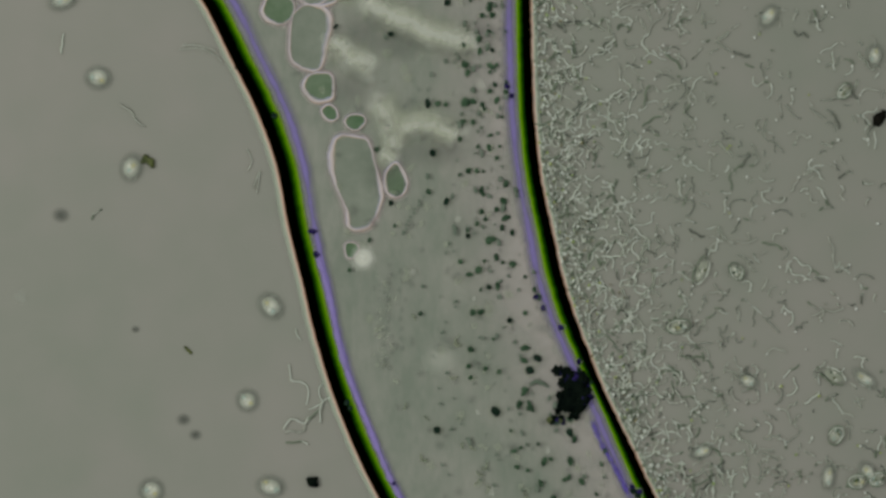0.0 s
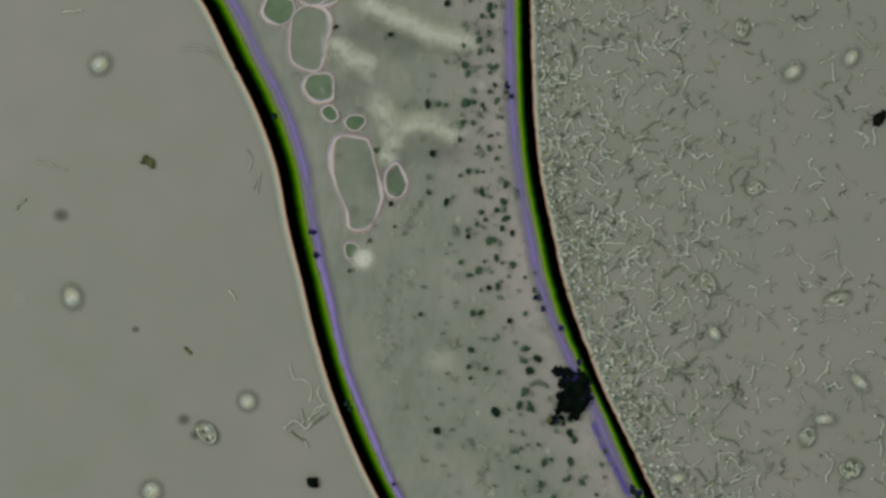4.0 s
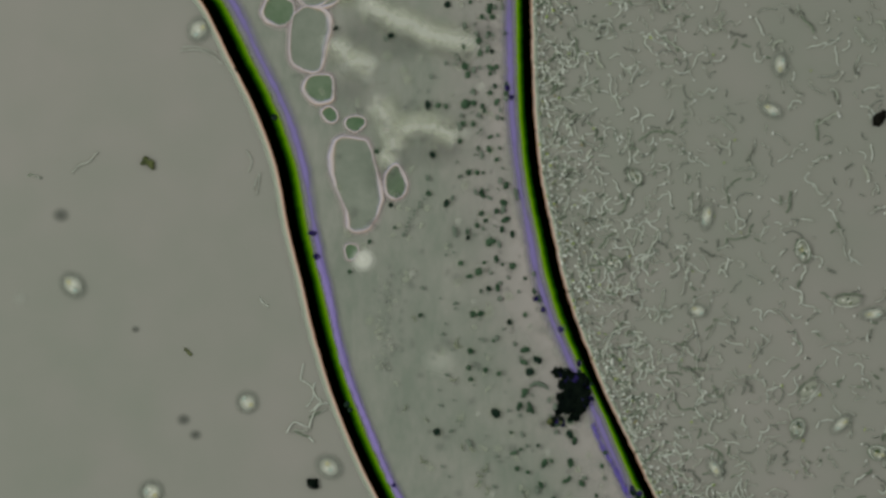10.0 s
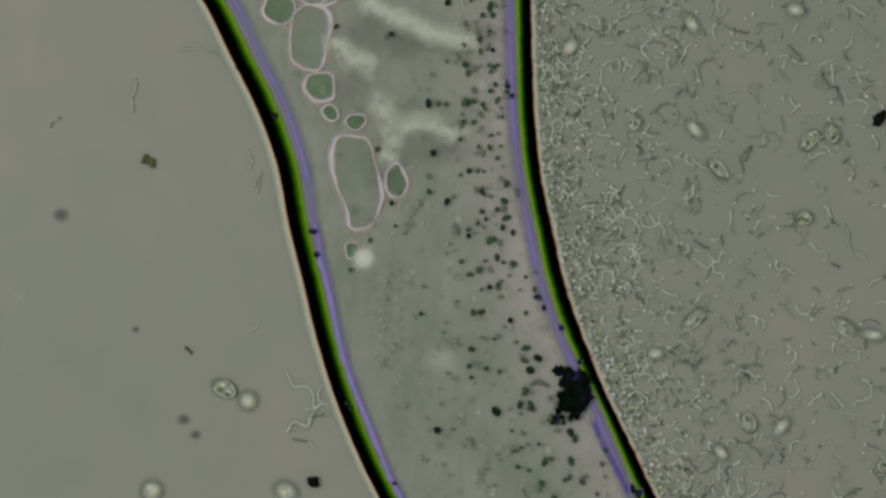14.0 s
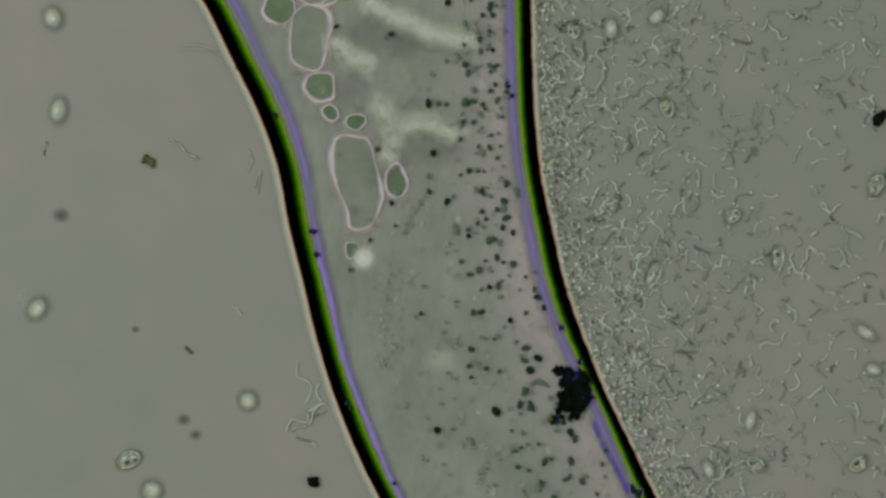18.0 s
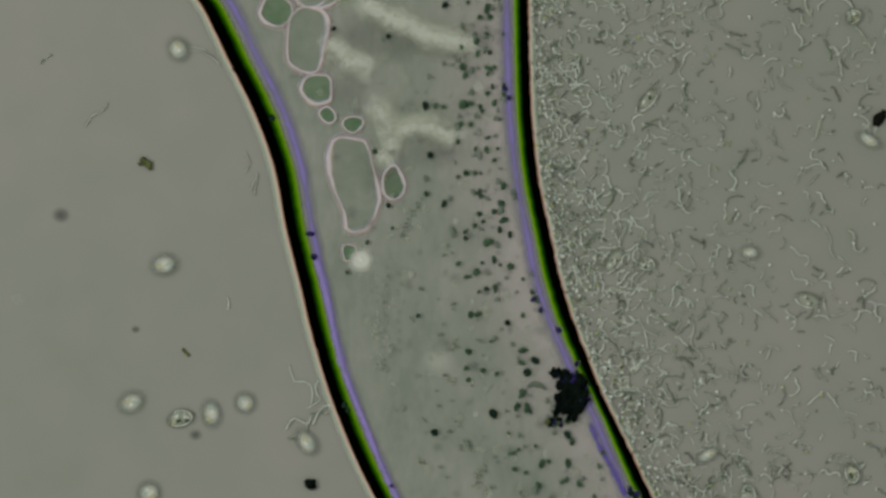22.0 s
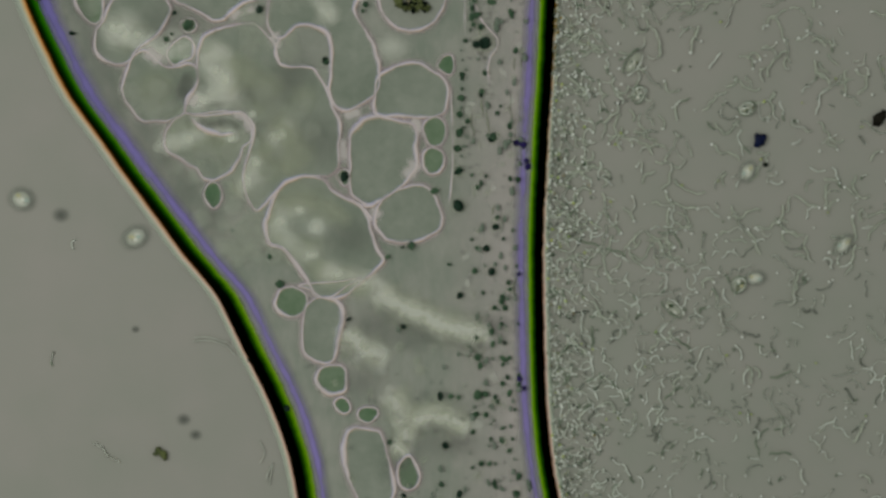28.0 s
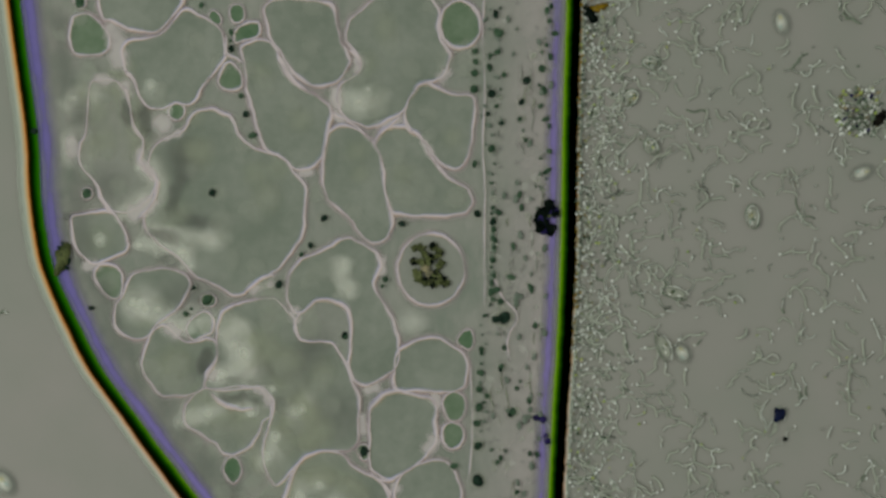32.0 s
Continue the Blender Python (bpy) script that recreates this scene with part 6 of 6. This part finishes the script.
RIGHT_CELLS = (
    (1, [(0, 1360, 30, 53), (1, 1088, 78, 21), (2, 1050, 195, 26), (3, 1402, 127, 42), (6, 1403, 129, 16), (7, 1261, 33, -18), (8, 1268, 37, -55), (9, 1202, 58, -98), (10, 1380, 111, -92), (11, 1091, 40, -67), (12, 1058, 26, -75), (13, 1204, 76, -113), (14, 1007, 84, -130), (17, 1134, 23, -109), (18, 1080, 51, -86), (19, 1151, 130, -85), (20, 1720, 130, -95), (21, 1720, 130, -118), (22, 1720, 130, -150), (23, 1537, 127, -162), (24, 1720, 127, -180), (27, 1720, 15, -222), (28, 1720, -191, -185), (29, 1476, -596, -197), (30, 1720, -596, -208), (31, 1720, -596, -229), (32, 1326, -962, -253)]),
    (1, [(0, 1720, 60, 71), (1, 1720, 60, 106), (2, 1720, 60, 108), (3, 1720, 60, 74), (6, 1720, 60, 106), (7, 1720, 60, 104), (8, 1720, 60, 144), (9, 1720, 60, 148), (10, 1720, 60, 167), (11, 1364, 246, 153), (12, 1273, 285, 130), (13, 1720, 285, 116), (14, 1268, 299, 131), (17, 1334, 343, 121), (18, 1374, 456, 87), (19, 1172, 439, 112), (20, 1185, 443, 105), (21, 1141, 390, 60), (22, 1150, 173, 52), (23, 1250, 345, 80), (24, 1221, 379, 125), (27, 1138, 155, 119), (28, 1168, 28, 139), (29, 1172, -563, 118), (30, 1217, -432, 125), (31, 1185, -555, 134), (32, 1138, -484, 165)]),
    (1, [(0, 1547, 99, 83), (1, 1720, 99, 95), (2, 1542, 145, 70), (3, 1524, 124, 54), (6, 1461, 53, 48), (7, 1459, 25, 36), (8, 1532, 35, -4), (9, 1720, 35, -39), (10, 1720, 35, -79), (11, 1720, 35, -65), (12, 1410, 61, -30), (13, 1562, 147, -40), (14, 1407, 18, -19), (17, 1720, 18, 4), (18, 1161, 30, 41), (19, 1164, 71, 56), (20, 1720, 71, 100), (21, 1720, 71, 98), (22, 1720, 71, 71), (23, 1720, 71, 112), (24, 1720, 71, 92), (27, 1295, -199, 55), (28, 1300, -213, 62), (29, 1298, -214, 42), (30, 1339, -311, 78), (31, 1370, -299, 113), (32, 1150, -378, 124)]),
    (0, [(0, 1494, 162, 48), (1, 1529, 129, 48), (2, 1175, 125, 58), (3, 1411, 28, 88), (6, 1032, 108, 84), (7, 1105, 83, 120), (8, 1162, 50, 146), (9, 1156, 25, 126), (10, 1123, 309, 122), (11, 1143, 163, 89), (12, 1045, 130, 51), (13, 1151, 137, 96), (14, 1121, 216, 80), (17, 1086, 280, 70), (18, 1014, 54, 99), (19, 996, 76, 132), (20, 1720, 76, 117), (21, 1720, 76, 87), (22, 1720, 76, 84), (23, 1720, 76, 61), (24, 1720, 76, 53), (27, 1328, -105, 66), (28, 1300, -324, 24), (29, 1170, -751, -16), (30, 1107, -990, -16), (31, 1086, -877, 28), (32, 1095, -891, -7)]),
    (0, [(0, 1720, 240, 114), (1, 1720, 240, 110), (2, 1720, 240, 67), (3, 1720, 240, 63), (6, 1720, 240, 54), (7, 1720, 240, 50), (8, 1720, 240, 24), (9, 1720, 240, 62), (10, 1720, 240, 69), (11, 1423, 300, 103), (12, 1506, 274, 145), (13, 1720, 274, 109), (14, 1471, 236, 101), (17, 1464, 213, 135), (18, 1179, 191, 114), (19, 1067, 221, 125), (20, 1720, 221, 117), (21, 1720, 221, 89), (22, 1720, 221, 76), (23, 1720, 221, 79), (24, 1720, 221, 110), (27, 1720, 109, 85), (28, 1720, -97, 82), (29, 1720, -440, 110), (30, 1720, -440, 66), (31, 1720, -440, 67), (32, 1720, -440, 27)]),
    (1, [(0, 1720, 300, 92), (1, 1720, 300, 93), (2, 1720, 300, 94), (3, 1720, 300, 86), (6, 1311, 448, 114), (7, 1279, 390, 81), (8, 1220, 402, 92), (9, 1357, 431, 73), (10, 1250, 380, 82), (11, 1220, 233, 63), (12, 1159, 210, 32), (13, 1185, 251, -6), (14, 1228, 229, -44), (17, 1720, 229, -82), (18, 1720, 229, -106), (19, 1720, 229, -75), (20, 1720, 229, -34), (21, 1720, 229, -60), (22, 1541, 244, -28), (23, 1433, 211, -68), (24, 1720, 211, -44), (27, 1720, 99, -27), (28, 1720, -107, 2), (29, 1720, -450, -12), (30, 1720, -450, -16), (31, 1720, -450, -57), (32, 1720, -450, -87)]),
    (1, [(0, 1720, 360, 127), (1, 1720, 360, 134), (2, 1720, 360, 172), (3, 1720, 360, 152), (6, 1497, 397, 168), (7, 1369, 261, 148), (8, 1430, 157, 133), (9, 1309, 322, 144), (10, 1364, 192, 151), (11, 1233, 139, 168), (12, 1265, 127, 127), (13, 1377, 78, 110), (14, 1222, 43, 118), (17, 1720, 43, 129), (18, 1720, 43, 115), (19, 1720, 43, 152), (20, 1720, 43, 161), (21, 1720, 43, 143), (22, 1720, 43, 161), (23, 1720, 43, 140), (24, 1720, 43, 99), (27, 1442, -151, 58), (28, 1470, -84, 45), (29, 1434, -714, 32), (30, 1467, -706, 18), (31, 1464, -707, 40), (32, 1468, -697, 21)]),
    (1, [(0, 1241, 479, 67), (1, 1720, 479, 55), (2, 1487, 566, 28), (3, 1482, 550, 24), (6, 1464, 506, -15), (7, 1397, 529, -20), (8, 1492, 405, 7), (9, 1449, 492, -24), (10, 1501, 529, 3), (11, 1425, 614, 9), (12, 1380, 408, 47), (13, 1403, 485, 85), (14, 1225, 565, 45), (17, 1279, 551, 63), (18, 1154, 485, 67), (19, 1123, 444, 33), (20, 1246, 537, 43), (21, 1080, 462, 24), (22, 1090, 458, 52), (23, 1086, 487, 28), (24, 1132, 441, 26), (27, 1041, -16, 18), (28, 1098, -406, 57), (29, 1058, -612, 72), (30, 1145, -341, 109), (31, 1041, -555, 104), (32, 1118, -388, 112)]),
    (0, [(0, 1303, 480, 117), (1, 1435, 571, 155), (2, 1388, 669, 197), (3, 1355, 309, 186), (6, 1293, 397, 184), (7, 1258, 314, 189), (8, 1141, 103, 207), (9, 1020, 264, 171), (10, 1086, 463, 161), (11, 1233, 642, 196), (12, 1152, 631, 236), (13, 1157, 558, 215), (14, 1101, 507, 175), (17, 1258, 395, 180), (18, 1294, 383, 214), (19, 1255, 373, 185), (20, 1237, 457, 174), (21, 1217, 401, 214), (22, 1147, 463, 176), (23, 1157, 388, 152), (24, 1160, 423, 195), (27, 1100, 217, 231), (28, 1106, -349, 245), (29, 1140, -648, 272), (30, 1145, -522, 287), (31, 1089, -585, 293), (32, 1095, -743, 297)]),
    (0, [(0, 1200, 578, 10), (1, 1228, 608, -8), (2, 1215, 604, -33), (3, 1232, 505, -77), (6, 1268, 501, -44), (7, 1184, 595, -57), (8, 1141, 529, -88), (9, 1367, 496, -83), (10, 1420, 441, -80), (11, 1435, 537, -97), (12, 1400, 323, -72), (13, 1449, 221, -111), (14, 1430, 249, -131), (17, 1517, 290, -156), (18, 1548, 328, -116), (19, 1458, 162, -84), (20, 1720, 162, -87), (21, 1720, 162, -61), (22, 1720, 162, -46), (23, 1720, 162, -24), (24, 1720, 162, -13), (27, 1720, 50, -55), (28, 1720, -156, -90), (29, 1720, -499, -131), (30, 1720, -499, -87), (31, 1720, -499, -56), (32, 1274, -619, -87)]),
    (1, [(0, 1474, 665, 151), (1, 1517, 641, 138), (2, 1515, 641, 170), (3, 1720, 641, 142), (6, 1444, 583, 102), (7, 1364, 540, 103), (8, 1374, 654, 68), (9, 1448, 575, 89), (10, 1431, 685, 45), (11, 1322, 636, 38), (12, 1306, 644, 37), (13, 1557, 683, 1), (14, 1494, 579, -34), (17, 1720, 579, -10), (18, 1720, 579, 3), (19, 1720, 579, 6), (20, 1720, 579, -13), (21, 1720, 579, -19), (22, 1434, 528, -15), (23, 1293, 474, -31), (24, 1391, 530, -14), (27, 1318, 382, -8), (28, 1720, 175, -41), (29, 1720, -168, -77), (30, 1720, -168, -108), (31, 1720, -168, -74), (32, 1720, -168, -73)]),
    (1, [(0, 1529, 670, 141), (1, 1720, 670, 149), (2, 1479, 703, 160), (3, 1520, 675, 123), (6, 1514, 674, 158), (7, 1509, 624, 138), (8, 1537, 581, 174), (9, 1499, 484, 167), (10, 1545, 553, 183), (11, 1529, 710, 192), (12, 1474, 636, 162), (13, 1557, 594, 188), (14, 1542, 593, 164), (17, 1558, 609, 166), (18, 1529, 588, 141), (19, 1515, 606, 118), (20, 1482, 647, 163), (21, 1720, 647, 137), (22, 1720, 647, 133), (23, 1720, 647, 151), (24, 1477, 654, 149), (27, 1720, 542, 137), (28, 1720, 335, 161), (29, 1720, -7, 116), (30, 1720, -7, 161), (31, 1720, -7, 137), (32, 1720, -7, 92)]),
    (1, [(0, 1324, 674, 159), (1, 1319, 698, 129), (2, 1281, 682, 153), (3, 1251, 624, 122), (6, 1304, 575, 139), (7, 1261, 618, 170), (8, 1215, 666, 186), (9, 1255, 600, 208), (10, 1235, 547, 172), (11, 1278, 578, 193), (12, 1245, 622, 179), (13, 1233, 589, 186), (14, 1159, 626, 178), (17, 1720, 626, 178), (18, 1545, 654, 162), (19, 1494, 667, 140), (20, 1407, 667, 175), (21, 1256, 443, 130), (22, 1331, 443, 171), (23, 1309, 446, 132), (24, 1299, 423, 165), (27, 1252, 374, 160), (28, 1314, -25, 184), (29, 1394, -234, 198), (30, 1720, -234, 225), (31, 1720, -234, 219), (32, 1720, -234, 238)]),
    (0, [(0, 1720, 780, 145), (1, 1720, 780, 179), (2, 1720, 780, 190), (3, 1720, 780, 195), (6, 1720, 780, 168), (7, 1720, 780, 155), (8, 1720, 780, 186), (9, 1720, 780, 187), (10, 1720, 780, 226), (11, 1720, 780, 224), (12, 1545, 461, 196), (13, 1720, 461, 206), (14, 1420, 386, 171), (17, 1720, 386, 203), (18, 1720, 386, 176), (19, 1486, 403, 217), (20, 1405, 446, 251), (21, 1266, 211, 228), (22, 1513, 26, 219), (23, 1403, 160, 221), (24, 1259, 278, 201), (27, 1262, 287, 229), (28, 1284, -13, 228), (29, 1178, -652, 269), (30, 1194, -993, 303), (31, 1124, -857, 269), (32, 1059, -830, 233)]),
    (0, [(0, 1720, 840, 140), (1, 1720, 840, 117), (2, 1720, 840, 114), (3, 1720, 840, 152), (6, 1720, 840, 154), (7, 1720, 840, 150), (8, 1720, 840, 127), (9, 1720, 840, 120), (10, 1720, 840, 77), (11, 1720, 840, 109), (12, 1720, 840, 66), (13, 1720, 840, 88), (14, 1720, 840, 54), (17, 1720, 840, 54), (18, 1720, 840, 21), (19, 1720, 840, -4), (20, 1720, 840, -26), (21, 1720, 840, 3), (22, 1720, 840, 21), (23, 1720, 840, 60), (24, 1720, 840, 88), (27, 1720, 728, 52), (28, 1720, 522, 21), (29, 1720, 178, -2), (30, 1720, 178, 36), (31, 1720, 178, 52), (32, 1720, 178, 93)]),
)
for i, (kind, rows) in enumerate(RIGHT_CELLS):
    shape = 2 if kind and i % 3 == 1 else kind
    MOVERS.append((cell(shape, cell_rng.uniform(24, 29) if shape == 2 else cell_rng.uniform(15, 22), cell_rng.uniform(10, 13), cell_rng), rows, 0.003))
for i in range(6):
    y = cell_rng.uniform(740, 900)
    x = cell_rng.uniform(float(edge_x(RS, y)) + 60, 1560)
    MOVERS.append((cell(i % 2, cell_rng.uniform(14, 21), cell_rng.uniform(10, 14), cell_rng), wander(cell_rng, x, y, 18, 20, 1.0, lambda x, y: y > 715 and right_side(30)(x, y)), 0.003))

# ---- dust of the optics, set at slide level: keeps its place in the view while the slide glides ----
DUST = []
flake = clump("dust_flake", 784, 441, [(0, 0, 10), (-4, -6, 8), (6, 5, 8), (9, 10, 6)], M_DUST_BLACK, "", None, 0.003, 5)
DUST.append((tagged(flake, "black angular flake of optics dust that follows the view", "dust"), 1554, 211))
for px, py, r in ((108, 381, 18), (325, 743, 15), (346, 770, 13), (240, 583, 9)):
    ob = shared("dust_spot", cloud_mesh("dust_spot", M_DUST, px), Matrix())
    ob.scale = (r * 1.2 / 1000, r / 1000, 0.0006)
    DUST.append((tagged(ob, "small blurred grey spot of optics dust that follows the view", "dust", "dust spots"), px, py))


def motions():
    for ob, rows, z in MOVERS:
        walk(ob, [(t, Matrix.Translation(at(x, y, z)) @ Matrix.Rotation(radians(a), 4, "Z")) for t, x, y, a in rows])
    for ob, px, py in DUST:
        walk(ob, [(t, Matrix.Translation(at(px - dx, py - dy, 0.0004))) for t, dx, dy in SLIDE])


motions()
